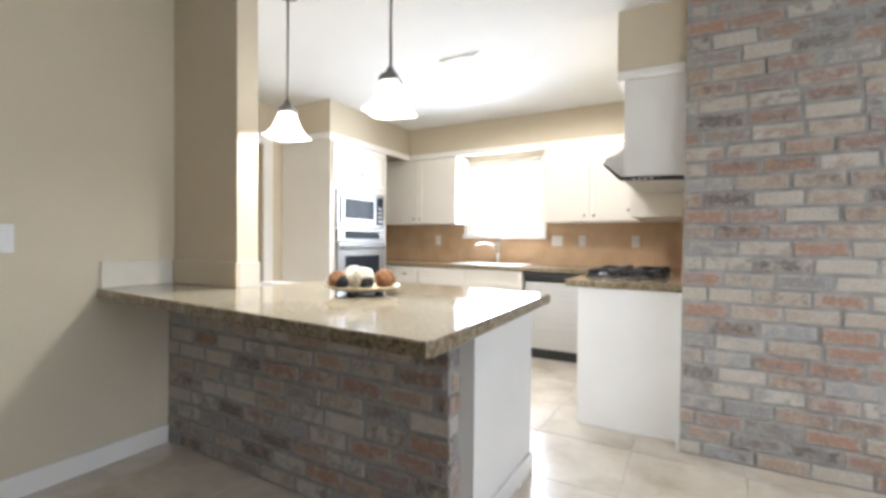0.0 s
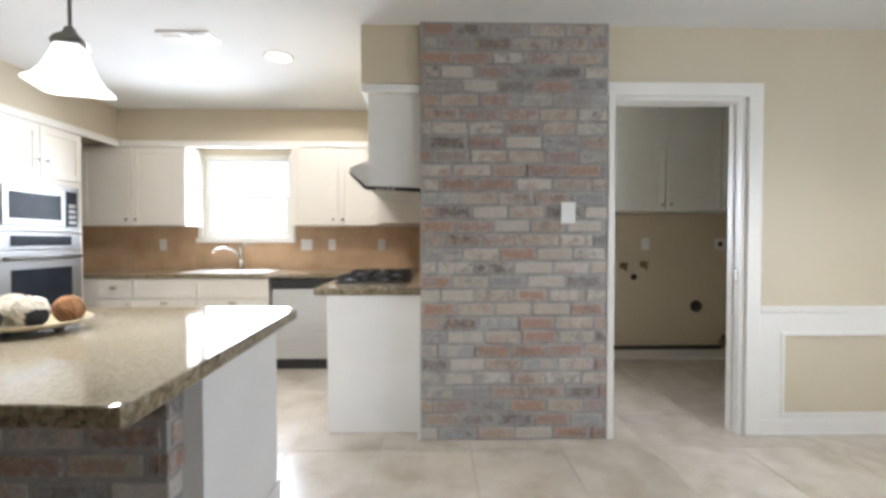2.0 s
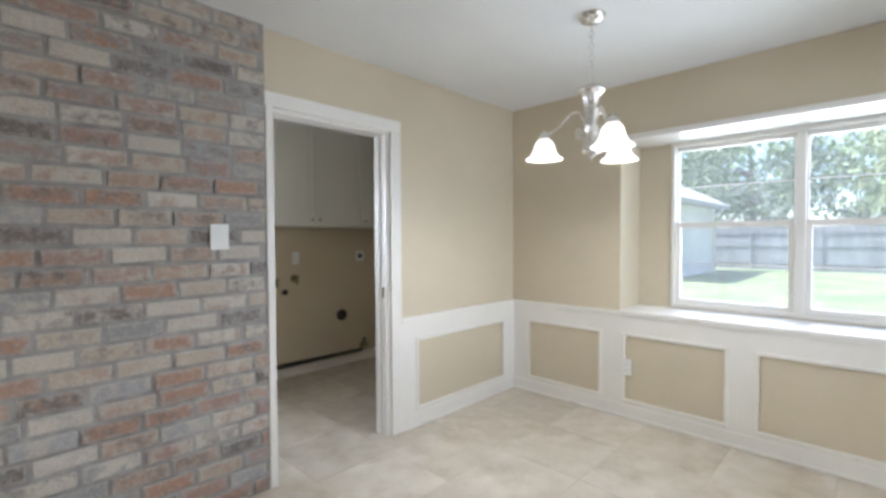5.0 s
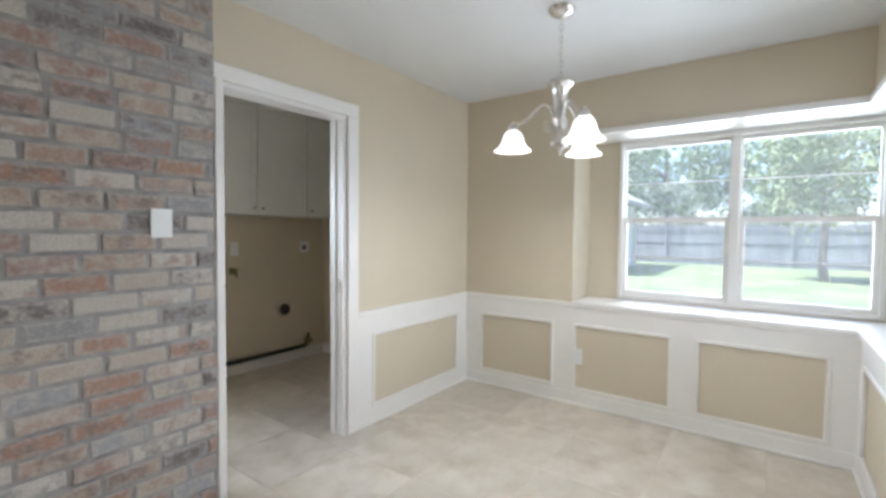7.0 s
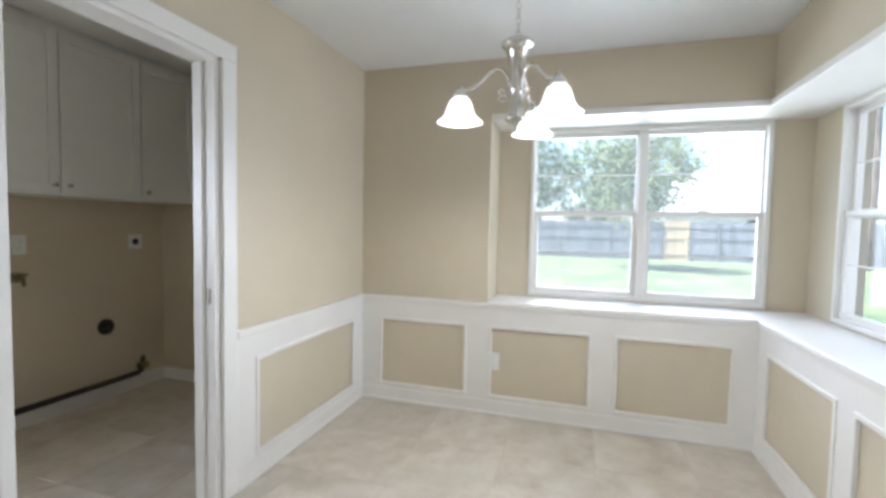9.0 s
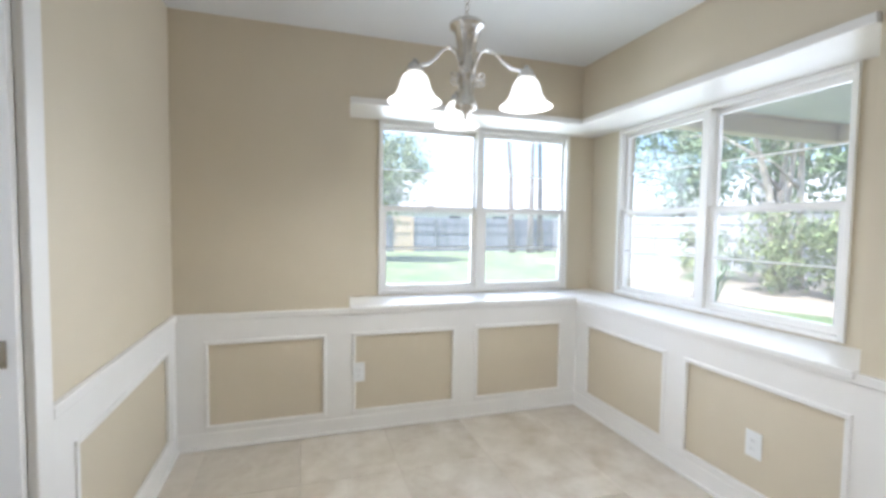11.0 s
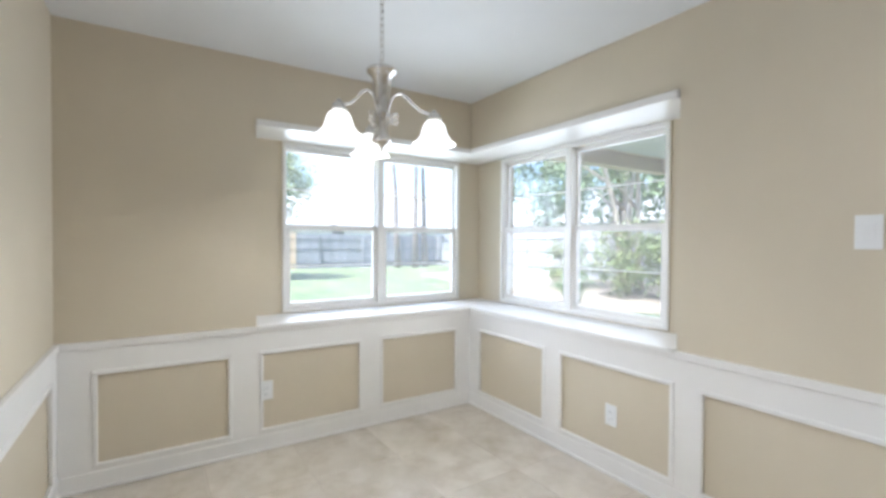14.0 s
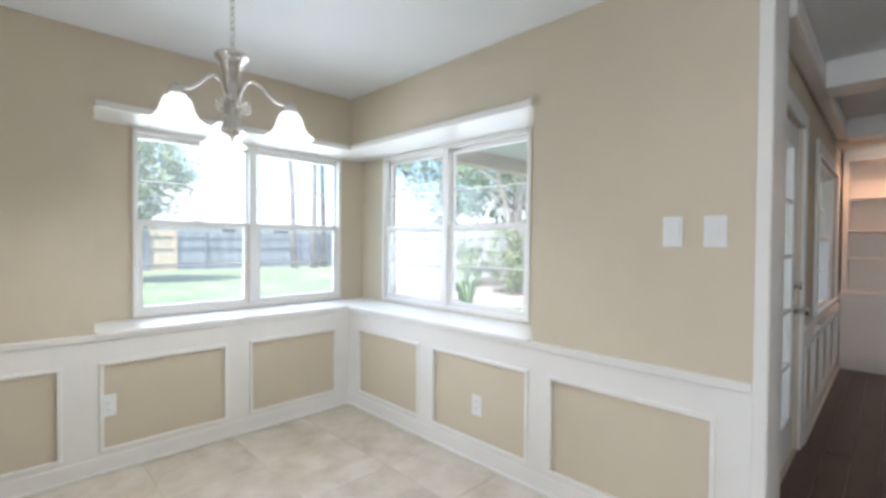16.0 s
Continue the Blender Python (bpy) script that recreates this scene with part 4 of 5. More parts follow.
for dx, dy, r, m_, l in ((-0.085, 0.045, 0.052, M_RATTAN_W, "cream woven rattan ball in the bowl"), (-0.075, -0.045, 0.042, M_RATTAN_B, "brown woven rattan ball in the bowl"),
                         (-0.028, -0.075, 0.032, M_RATTAN_K, "small black woven ball in the bowl"), (0.022, -0.02, 0.050, M_RATTAN_W, "cream woven rattan ball in the bowl"),
                         (0.085, 0.02, 0.046, M_RATTAN_B, "brown woven rattan ball in the bowl"), (0.068, -0.058, 0.034, M_RATTAN_K, "small black woven ball in the bowl")):
    ball((BX + dx * 0.87 + dy * 0.45, BY + dx * 0.47 + dy * 0.87, PT + 0.021 + r), r, m_, l)

# ---- kitchen ----
CZ = 0.875
CAB = {"S": (0, -1), "E": (1, 0), "W": (-1, 0)}


def front(b, side, plane, a0, a1, z0, z1, d0, d1, bev=0.0):
    """A slab on a cabinet front. side: the way that the front faces; plane: its face; a0..a1 along it."""
    s = 1 if side == "E" else -1
    lo, hi = sorted((plane + s * d0, plane + s * d1))
    return box(b, a0, a1, lo, hi, z0, z1, bev) if side == "S" else box(b, lo, hi, a0, a1, z0, z1, bev)


def shaker(parent, side, plane, a0, a1, z0, z1, material, knob=None, name="door", pull=False):
    g = 0.004
    a0, a1, z0, z1 = a0 + g, a1 - g, z0 + g, z1 - g
    b = bmesh.new()
    fw = min(0.055, (z1 - z0) * 0.28)
    front(b, side, plane, a0, a0 + fw, z0, z1, 0.001, 0.020, 0.002)
    front(b, side, plane, a1 - fw, a1, z0, z1, 0.001, 0.020, 0.002)
    front(b, side, plane, a0 + fw, a1 - fw, z1 - fw, z1, 0.001, 0.020, 0.002)
    front(b, side, plane, a0 + fw, a1 - fw, z0, z0 + fw, 0.001, 0.020, 0.002)
    front(b, side, plane, a0 + fw, a1 - fw, z0 + fw, z1 - fw, 0.001, 0.011)
    dr = part(name, b, material, parent)
    if knob:
        ka, kz = knob
        s = 1 if side == "E" else -1
        b = bmesh.new()
        if pull:                              # cup pull
            front(b, side, plane, ka - 0.035, ka + 0.035, kz - 0.012, kz + 0.014, 0.020, 0.042, 0.008)
        else:
            lathe(b, [(0, 0), (0.007, 0), (0.005, 0.012), (0.012, 0.018), (0.013, 0.024), (0, 0.029)], 0, 0, 14)
            if side == "S":
                b.transform(Matrix.Translation((ka, plane - 0.02, kz)) @ Matrix.Rotation(radians(90), 4, 'X'))
            else:
                b.transform(Matrix.Translation((plane + s * 0.02, ka, kz)) @ Matrix.Rotation(radians(90 * s), 4, 'Y'))
        part("knob", b, M_NICKEL, dr, "brushed nickel knob")
    return dr


def cabinet(name, x0, x1, y0, y1, z0, z1, material, label, toe=None):
    c = thing(name, ((x0 + x1) / 2, (y0 + y1) / 2, z0), label, "cabinet")
    part("body", bx(x0, x1, y0, y1, z0, z1, bev=0.002), material, c)
    if toe:
        part("toe_kick", bx(*toe), M_CAB, c)
    return c


UB = 1.318
c = cabinet("wall_cabinet", -6.66, -5.665, 1.745, KN, UB, 2.10, M_CAB, "cream painted two-door wall cabinet beside the window")
shaker(c, "S", 1.745, -6.66, -6.18, UB, 2.07, M_CAB, (-6.225, UB + 0.06))
shaker(c, "S", 1.745, -6.18, -5.665, UB, 2.07, M_CAB, (-6.135, UB + 0.06))
c = cabinet("wall_cabinet", -4.655, -3.745, 1.745, KN, UB, 2.10, M_CAB, "cream painted two-door wall cabinet near the hood")
shaker(c, "S", 1.745, -4.655, -4.20, UB, 2.07, M_CAB, (-4.245, UB + 0.06))
shaker(c, "S", 1.745, -4.20, -3.76, UB, 2.07, M_CAB, (-4.155, UB + 0.06))
c = cabinet("wall_cabinet", -3.725, KE, 1.00, KN, UB, 2.098, M_CAB, "cream painted wall cabinet beside the range hood")
shaker(c, "W", -3.725, 1.0, 1.70, UB, 2.07, M_CAB, (1.05, UB + 0.06))

FY = 1.42
b_ = cabinet("base_cabinet", -6.95, -5.97, FY, KN, 0.1, CZ - 0.04, M_CAB, "cream painted base cabinet with a top drawer", (-6.95, -5.97, FY + 0.06, KN, 0, 0.1))
shaker(b_, "S", FY, -6.30, -5.97, 0.66, CZ - 0.05, M_CAB, (-6.13, 0.75), "drawer", True)
shaker(b_, "S", FY, -6.30, -5.97, 0.11, 0.65, M_CAB, (-6.01, 0.60))
b_ = cabinet("base_cabinet", -5.966, -4.76, FY, KN, 0.1, CZ - 0.04, M_CAB, "cream painted sink cabinet with false drawer fronts", (-5.966, -4.76, FY + 0.06, KN, 0, 0.1))
for p, q, k in ((-5.966, -5.40, -5.45), (-5.40, -4.76, -5.35)):
    shaker(b_, "S", FY, p, q, 0.66, CZ - 0.05, M_CAB, None, "drawer")
    shaker(b_, "S", FY, p, q, 0.11, 0.65, M_CAB, ((p + q) / 2, 0.61), "door", True)

dw = thing("dishwasher", (-4.42, 1.6, 0), "stainless dishwasher with a black control strip", "dishwasher")
part("body", bx(-4.735, -4.135, FY + 0.02, KN, 0.10, CZ - 0.045), M_BLACK, dw)
part("door", bx(-4.732, -4.138, FY - 0.012, FY + 0.02, 0.10, 0.735, bev=0.006), M_STEEL, dw, "brushed stainless door")
part("control_panel", bx(-4.732, -4.138, FY - 0.018, FY + 0.02, 0.74, CZ - 0.047, bev=0.008), M_BLACK, dw, "glossy black control strip")
part("handle", bx(-4.64, -4.23, FY - 0.030, FY - 0.018, 0.762, 0.785, bev=0.005), M_BLACK, dw)
part("kick_plate", bx(-4.732, -4.138, FY + 0.03, FY + 0.06, 0.0, 0.10), M_BLACK, dw)
cabinet("base_cabinet", -4.13, -3.95, FY, KN, 0.0, CZ - 0.04, M_CAB, "cream painted corner filler cabinet")

ct = slab_top("kitchen_countertop", [(KW, FY - 0.03), (-4.03, FY - 0.03), (-4.03, KN), (KW, KN)], CZ - 0.04, CZ, (-5.4, 1.7, CZ), "polished beige granite worktop along the sink wall")

sk = thing("sink", (-5.22, 1.72, CZ), "white undermount kitchen sink", "sink")
part("rim", bx(-5.62, -4.84, 1.50, 1.93, CZ + 0.0005, CZ + 0.004, bev=0.001), M_TRIM, sk)
part("basin", bx(-5.58, -4.88, 1.54, 1.89, CZ + 0.004, CZ + 0.006), M_PANEL, sk)
fa = thing("faucet", (-5.235, 1.95, CZ), "brushed nickel single-lever kitchen faucet", "faucet")
part("base", lathe(bmesh.new(), [(0, CZ + 0.008), (0.030, CZ + 0.007), (0.032, CZ)], -5.235, 1.95, 20), M_NICKEL, fa)
part("body", tube(bmesh.new(), [(-5.235, 1.95, CZ), (-5.235, 1.95, CZ + 0.12), (-5.235, 1.947, CZ + 0.20), (-5.24, 1.94, CZ + 0.235)], [0.024, 0.021, 0.021, 0.018], 14), M_NICKEL, fa)
part("spout", tube(bmesh.new(), [(-5.24, 1.945, CZ + 0.13), (-5.29, 1.90, CZ + 0.20), (-5.35, 1.84, CZ + 0.225), (-5.41, 1.78, CZ + 0.21), (-5.435, 1.75, CZ + 0.18)], [0.016, 0.015, 0.014, 0.014, 0.015], 12), M_NICKEL, fa)
part("lever", tube(bmesh.new(), [(-5.24, 1.94, CZ + 0.23), (-5.20, 1.93, CZ + 0.255), (-5.16, 1.92, CZ + 0.27)], [0.010, 0.007, 0.006], 10), M_NICKEL, fa)

# backsplash
bs = thing("backsplash", (-5.0, KN, CZ), "tan stone tile backsplash above the worktop", "backsplash", kind="structure")
part("sheet", bx(KW, KE, KN - 0.008, KN, CZ, 1.15), M_SPLASH, bs)
part("sheet", bx(KW, -5.72, KN - 0.008, KN, 1.15, UB), M_SPLASH, bs)
part("sheet", bx(-4.71, KE, KN - 0.008, KN, 1.15, UB), M_SPLASH, bs)
part("sheet", bx(KE - 0.008, KE, 0.10, KN - 0.012, CZ, UB), M_SPLASH, bs)
for row, (z0, z1) in enumerate(((CZ + 0.001, CZ + 0.148), (CZ + 0.152, CZ + 0.298), (CZ + 0.302, UB))):
    x = KW + (0.15 if row % 2 else 0.0)
    while x < KE - 0.05:
        q = min(x + 0.30, KE - 0.012)
        if not (x < -4.72 and q > -5.71 and z1 > 1.2):
            part("tile", bx(x + 0.0008, q - 0.0008, KN - 0.0115, KN - 0.0075, z0, z1, bev=0.0006), M_SPLASH, bs)
        x += 0.30
    y = 0.12 + (0.15 if row % 2 else 0.0)
    while y < KN - 0.05:
        q = min(y + 0.30, KN - 0.016)
        part("tile", bx(KE - 0.0115, KE - 0.0075, y + 0.0008, q - 0.0008, z0, z1, bev=0.0006), M_SPLASH, bs)
        y += 0.30

# range run
SZ = 0.888
rc = cabinet("base_cabinet", -3.915, KE, 0.09, KN, 0.10, SZ - 0.042, M_PANEL, "white painted base cabinet under the cooktop", (-3.855, KE, 0.11, KN, 0, 0.1))
part("end_panel", bx(-3.920, KE - 0.001, 0.072, 0.0895, 0.0, SZ - 0.042, bev=0.002), M_PANEL, rc, "plain white end panel")
part("corner_bead", bx(KE - 0.02, KE - 0.0005, -0.03, 0.0715, 0.0, SZ - 0.05), M_PANEL, rc)
for y0, y1 in ((0.12, 0.75), (0.75, 1.38)):
    shaker(rc, "W", -3.915, y0, y1, 0.12, 0.64, M_CAB, (y1 - 0.06, 0.58))
    shaker(rc, "W", -3.915, y0, y1, 0.66, SZ - 0.05, M_CAB, ((y0 + y1) / 2, 0.75), "drawer")
slab_top("range_countertop", [(-4.005, 0.075), (-3.985, 0.055), (KE, 0.055), (KE, KN), (-4.005, KN)], SZ - 0.042, SZ, (-3.675, 0.7, SZ), "polished beige granite worktop round the cooktop")
ck = thing("cooktop", (-3.705, 0.75, SZ), "five-burner gas cooktop with black cast iron grates", "cooktop")
part("tray", bx(-3.945, -3.455, 0.37, 1.14, SZ, SZ + 0.010, bev=0.004), M_BLACK, ck)
for gx, gy in ((-3.825, 0.52), (-3.575, 0.52), (-3.825, 0.98), (-3.575, 0.98), (-3.700, 0.75)):
    part("burner", lathe(bmesh.new(), [(0, SZ + 0.034), (0.032, SZ + 0.033), (0.036, SZ + 0.022), (0.045, SZ + 0.02), (0.05, SZ + 0.012)], gx, gy, 20), M_BLACK, ck)
    b = bmesh.new()
    for k in range(4):
        a = radians(45 + 90 * k)
        ca, sa = math.cos(a), math.sin(a)
        tube(b, [(gx + 0.025 * ca, gy + 0.025 * sa, SZ + 0.044), (gx + 0.11 * ca, gy + 0.11 * sa, SZ + 0.046), (gx + 0.14 * ca, gy + 0.14 * sa, SZ + 0.042)], 0.0065, 6)
    q = 0.105
    tube(b, [(gx - q, gy - q, SZ + 0.038), (gx + q, gy - q, SZ + 0.038), (gx + q, gy + q, SZ + 0.038), (gx - q, gy + q, SZ + 0.038), (gx - q, gy - q, SZ + 0.038)], 0.0065, 6)
    for sx in (-q, q):
        for sy in (-q, q):
            tube(b, [(gx + sx, gy + sy, SZ + 0.012), (gx + sx, gy + sy, SZ + 0.038)], 0.007, 6)
    part("grate", b, M_IRON, ck, "black cast iron grate")
for k in range(5):
    part("knob", lathe(bmesh.new(), [(0, SZ + 0.04), (0.016, SZ + 0.038), (0.018, SZ + 0.013)], -3.920, 0.50 + 0.125 * k, 14), M_BLACK, ck)

hd = thing("range_hood", (-3.525, 0.5, 1.5), "stainless under-chase range hood with a dark lower edge", "range hood")
b = bmesh.new()
prof = [(-3.775, 1.605), (-3.775, 1.585), (-3.680, 1.500), (KE, 1.490), (KE, 1.66), (-3.670, 1.66)]
ring = [[b.verts.new((x, y, z)) for x, z in prof] for y in (0.03, 0.98)]
for k in range(6):
    b.faces.new((ring[0][k], ring[0][(k + 1) % 6], ring[1][(k + 1) % 6], ring[1][k]))
b.faces.new(ring[0][::-1])
b.faces.new(ring[1])
bmesh.ops.recalc_face_normals(b, faces=b.faces)
part("canopy", b, M_HOOD, hd)
b = bmesh.new()
pr = [(-3.778, 1.588), (-3.775, 1.572), (-3.683, 1.480), (KE, 1.468), (KE, 1.489), (-3.678, 1.501)]
ring = [[b.verts.new((x, y, z)) for x, z in pr] for y in (0.024, 0.046)]
for k in range(6):
    b.faces.new((ring[0][k], ring[0][(k + 1) % 6], ring[1][(k + 1) % 6], ring[1][k]))
b.faces.new(ring[0][::-1])
b.faces.new(ring[1])
bmesh.ops.recalc_face_normals(b, faces=b.faces)
part("lower_edge", b, M_BLACK, hd, "dark lower edge")
for k in range(4):
    part("button", bx(-3.615 + 0.03 * k, -3.600 + 0.03 * k, 0.0205, 0.0255, 1.478, 1.486), M_TRIM, hd)
chs = thing("hood_chase", (-3.505, 0.5, 1.6), "white painted boxed chase over the range hood", "hood chase")
part("box", bx(-3.665, KE, 0.022, 0.985, 1.50, 2.06, bev=0.002), M_PANEL, chs)
part("crown", bx(-3.703, KE, -0.006, 0.99, 2.045, 2.099, bev=0.012), M_PANEL, chs)

# oven tower
tw = cabinet("oven_cabinet", KW, -6.30, 0.40, 1.27, 0.0, 2.10, M_CAB, "tall cream painted cabinet housing the wall ovens")
shaker(tw, "E", -6.30, 0.42, 0.845, 1.66, 2.06, M_CAB, (0.80, 1.79))
shaker(tw, "E", -6.30, 0.845, 1.25, 1.66, 2.06, M_CAB, (0.89, 1.79))
shaker(tw, "E", -6.30, 0.42, 1.25, 0.12, 0.50, M_CAB, (0.84, 0.42), "drawer", True)
ox = -6.30
mw = thing("microwave", (ox, 0.85, 1.25), "built-in stainless microwave with a dark glass door", "microwave")
part("trim_frame", bx(ox, ox + 0.022, 0.47, 1.215, 1.243, 1.615, bev=0.004), M_OVENSTEEL, mw)
dr = part("door", bx(ox + 0.022, ox + 0.036, 0.515, 1.06, 1.285, 1.575, bev=0.006), M_OVENSTEEL, mw)
part("window", bx(ox + 0.036, ox + 0.038, 0.565, 1.01, 1.335, 1.53), M_OVENGLASS, dr, "dark glass window")
kp = part("keypad", bx(ox + 0.022, ox + 0.036, 1.065, 1.175, 1.285, 1.575, bev=0.004), M_OVENGLASS, mw, "black touch keypad")
for k in range(4):
    part("key", bx(ox + 0.036, ox + 0.0375, 1.085, 1.155, 1.31 + k * 0.045, 1.335 + k * 0.045), M_PEWTER, kp)
ov = thing("wall_oven", (ox, 0.85, 0.55), "built-in stainless wall oven with a bar handle", "oven")
part("control_panel", bx(ox, ox + 0.026, 0.47, 1.215, 1.11, 1.232, bev=0.004), M_OVENSTEEL, ov)
part("display", bx(ox + 0.026, ox + 0.028, 0.58, 1.12, 1.135, 1.212), M_OVENGLASS, ov, "dark glass display strip")
od = part("door", bx(ox, ox + 0.034, 0.47, 1.215, 0.55, 1.102, bev=0.006), M_OVENSTEEL, ov)
part("window", bx(ox + 0.034, ox + 0.036, 0.575, 1.11, 0.66, 0.965), M_OVENGLASS, od, "dark oven window")
part("handle", tube(bmesh.new(), [(ox + 0.034, 0.52, 1.045), (ox + 0.075, 0.53, 1.05), (ox + 0.088, 0.85, 1.055), (ox + 0.075, 1.16, 1.05), (ox + 0.034, 1.17, 1.045)], 0.013, 10), M_OVENSTEEL, od, "curved bar handle")

# ---- laundry room ----
LC = 1.44
lx = [-2.25, -1.72, -1.17, -0.66, LE - 0.01]
for p, q in ((lx[0], lx[1]), (lx[1], lx[3]), (lx[3], lx[4])):
    c = cabinet("laundry_cabinet", p + 0.001, q - 0.001, LN - 0.33, LN, LC, H - 0.004, M_GREYCAB, "pale grey painted laundry wall cabinet with knobs")
    if p == lx[1]:
        shaker(c, "S", LN - 0.33, p, lx[2], LC + 0.01, 2.40, M_GREYCAB, (lx[2] - 0.04, LC + 0.06))
        shaker(c, "S", LN - 0.33, lx[2], q, LC + 0.01, 2.40, M_GREYCAB, (lx[2] + 0.04, LC + 0.06))
    else:
        shaker(c, "S", LN - 0.33, p, q, LC + 0.01, 2.40, M_GREYCAB, (p + 0.04, LC + 0.06))
plate("wall_outlet", (-1.19, LN, 1.14), (0, -1, 0), "white outlet on the laundry wall", "outlet")
plate("dryer_outlet", (-0.44, LN, 1.14), (0, -1, 0), "white square plate with a round dryer socket", "dryer", 0.11, 0.11)
for x, z in ((-1.41, 0.925), (-1.21, 0.94)):
    v = thing("water_valve", (x, LN, z), "tarnished brass washer valve on the wall", "valve", "washer valves")
    part("body", tube(bmesh.new(), [(x, LN, z), (x, LN - 0.07, z), (x, LN - 0.075, z - 0.05)], [0.012, 0.012, 0.010], 10), M_BRASS, v)
    part("handle", lathe(bmesh.new(), [(0, z + 0.03), (0.028, z + 0.026), (0.028, z + 0.014), (0, z + 0.010)], x, LN - 0.065, 12), M_BRASS, v)
    part("flange", bx(x - 0.03, x + 0.03, LN - 0.006, LN, z - 0.03, z + 0.03, bev=0.002), M_BRASS, v)


def wall_disc(name, x, z, r, material, label, category):
    t = thing(name, (x, LN, z), label, category)
    b = lathe(bmesh.new(), [(0, 0.004), (r * 0.7, 0.004), (r * 0.75, 0.02), (r, 0.016), (r * 1.05, 0.0)], 0, 0, 24)
    b.transform(Matrix.Translation((x, LN, z)) @ Matrix.Rotation(radians(90), 4, 'X'))
    part("collar", b, material, t)
    return t


wall_disc("drain_pipe", -1.30, 0.815, 0.026, M_DARKPIPE, "dark drain stub in the laundry wall", "pipe")
wall_disc("dryer_vent", -0.675, 0.525, 0.055, M_DARKPIPE, "dark round dryer vent hole in the wall", "vent")
pp = thing("gas_pipe", (-0.8, LN - 0.03, 0.12), "black iron pipe along the baseboard", "pipe")
part("run", tube(bmesh.new(), [(-2.3, LN - 0.045, 0.125), (-0.46, LN - 0.045, 0.125)], 0.020, 10), M_DARKPIPE, pp)
part("riser", tube(bmesh.new(), [(-0.44, LN - 0.045, 0.125), (-0.42, LN - 0.045, 0.25)], 0.016, 10), M_DARKPIPE, pp)
part("valve", bx(-0.46, -0.39, LN - 0.075, LN - 0.02, 0.15, 0.20, bev=0.008), M_BRASS, pp)
lf = thing("ceiling_lamp", (-1.2, 0.85, H), "unlit flush dark metal ceiling lamp", "ceiling light")
part("pan", lathe(bmesh.new(), [(0, H - 0.05), (0.03, H - 0.05), (0.10, H - 0.035), (0.14, H - 0.012), (0.145, H)], -1.2, 0.85, 24), M_PEWTER, lf)

# ---- family room built-in ----
bk = thing("built_in_bookcase", (-3.8, FS, 0), "cream painted built-in bookcase with base cupboards", "bookcase")
fy = FS + 0.38
part("base", bx(-5.2, FW - 0.02, FS, fy, 0, 0.78, bev=0.003), M_CAB, bk)
part("top", bx(-5.22, FW - 0.018, FS, fy + 0.02, 0.78, 0.82, bev=0.004), M_CAB, bk)
part("back", bx(-5.2, FW - 0.02, FS, FS + 0.02, 0.82, 2.2), M_CAB, bk)
for x in (-5.2, -4.0, FW - 0.07):
    part("upright", bx(x, x + 0.05, FS + 0.02, FS + 0.30, 0.82, 2.2, bev=0.002), M_CAB, bk)
for z in (1.15, 1.45, 1.80):
    for p, q in ((-5.15, -4.0), (-3.95, FW - 0.07)):
        part("shelf", bx(p, q, FS + 0.02, FS + 0.28, z, z + 0.03, bev=0.002), M_CAB, bk)
part("header", bx(-5.2, FW - 0.02, FS + 0.02, FS + 0.31, 2.2, H - 0.001, bev=0.003), M_CAB, bk)
for p, q in ((-5.18, -4.6), (-4.6, -4.0), (-4.0, -3.4), (-3.4, FW - 0.05)):
    b = bmesh.new()
    for aa in ((p + 0.01, p + 0.07, 0.1, 0.74), (q - 0.07, q - 0.01, 0.1, 0.74), (p + 0.07, q - 0.07, 0.1, 0.16), (p + 0.07, q - 0.07, 0.68, 0.74)):
        box(b, aa[0], aa[1], fy, fy + 0.018, aa[2], aa[3])
    part("door", b, M_CAB, bk)


# ---- outdoors ----
GZ = -0.12
b = bmesh.new()
bmesh.ops.create_grid(b, x_segments=40, y_segments=40, size=400)
bmesh.ops.translate(b, vec=(0, 0, GZ), verts=b.verts)
setting("ground", b, M_GRASS, "mown green lawn with sunlit patches", "lawn")
b = bmesh.new()
pts = [(2.2 + 9.5 * (1 + 0.12 * math.sin(3 * a)) * math.cos(a) * 0.9 + 3.5, -12.4 + 4.2 * (1 + 0.15 * math.sin(5 * a)) * math.sin(a)) for a in [2 * math.pi * k / 40 for k in range(40)]]
b.faces.new([b.verts.new((x, y, GZ + 0.006)) for x, y in pts])
setting("ground_bed", b, M_SOIL, "dry leaf litter under the garden shrubs", "garden bed")
setting("patio", bx(-6.4, 0.9, -6.6, SY - 0.51, GZ - 0.1, GZ + 0.05, bev=0.01), M_CONC, "pale concrete patio slab", "patio")

pr = thing("patio_roof", (-2.7, -4.7, 2.4), "beige painted patio ceiling with a boxed edge beam", "patio roof", kind="structure")
part("ceiling_panel", bx(-6.4, 0.80, -6.5, SY - 0.502, 2.46, 2.56), M_PORCH, pr)
part("edge_beam", bx(0.64, 0.80, -6.5, SY - 0.502, 2.28, 2.459, bev=0.006), M_PORCH, pr)
part("edge_beam", bx(-6.4, 0.639, -6.5, -6.34, 2.28, 2.459, bev=0.006), M_PORCH, pr)


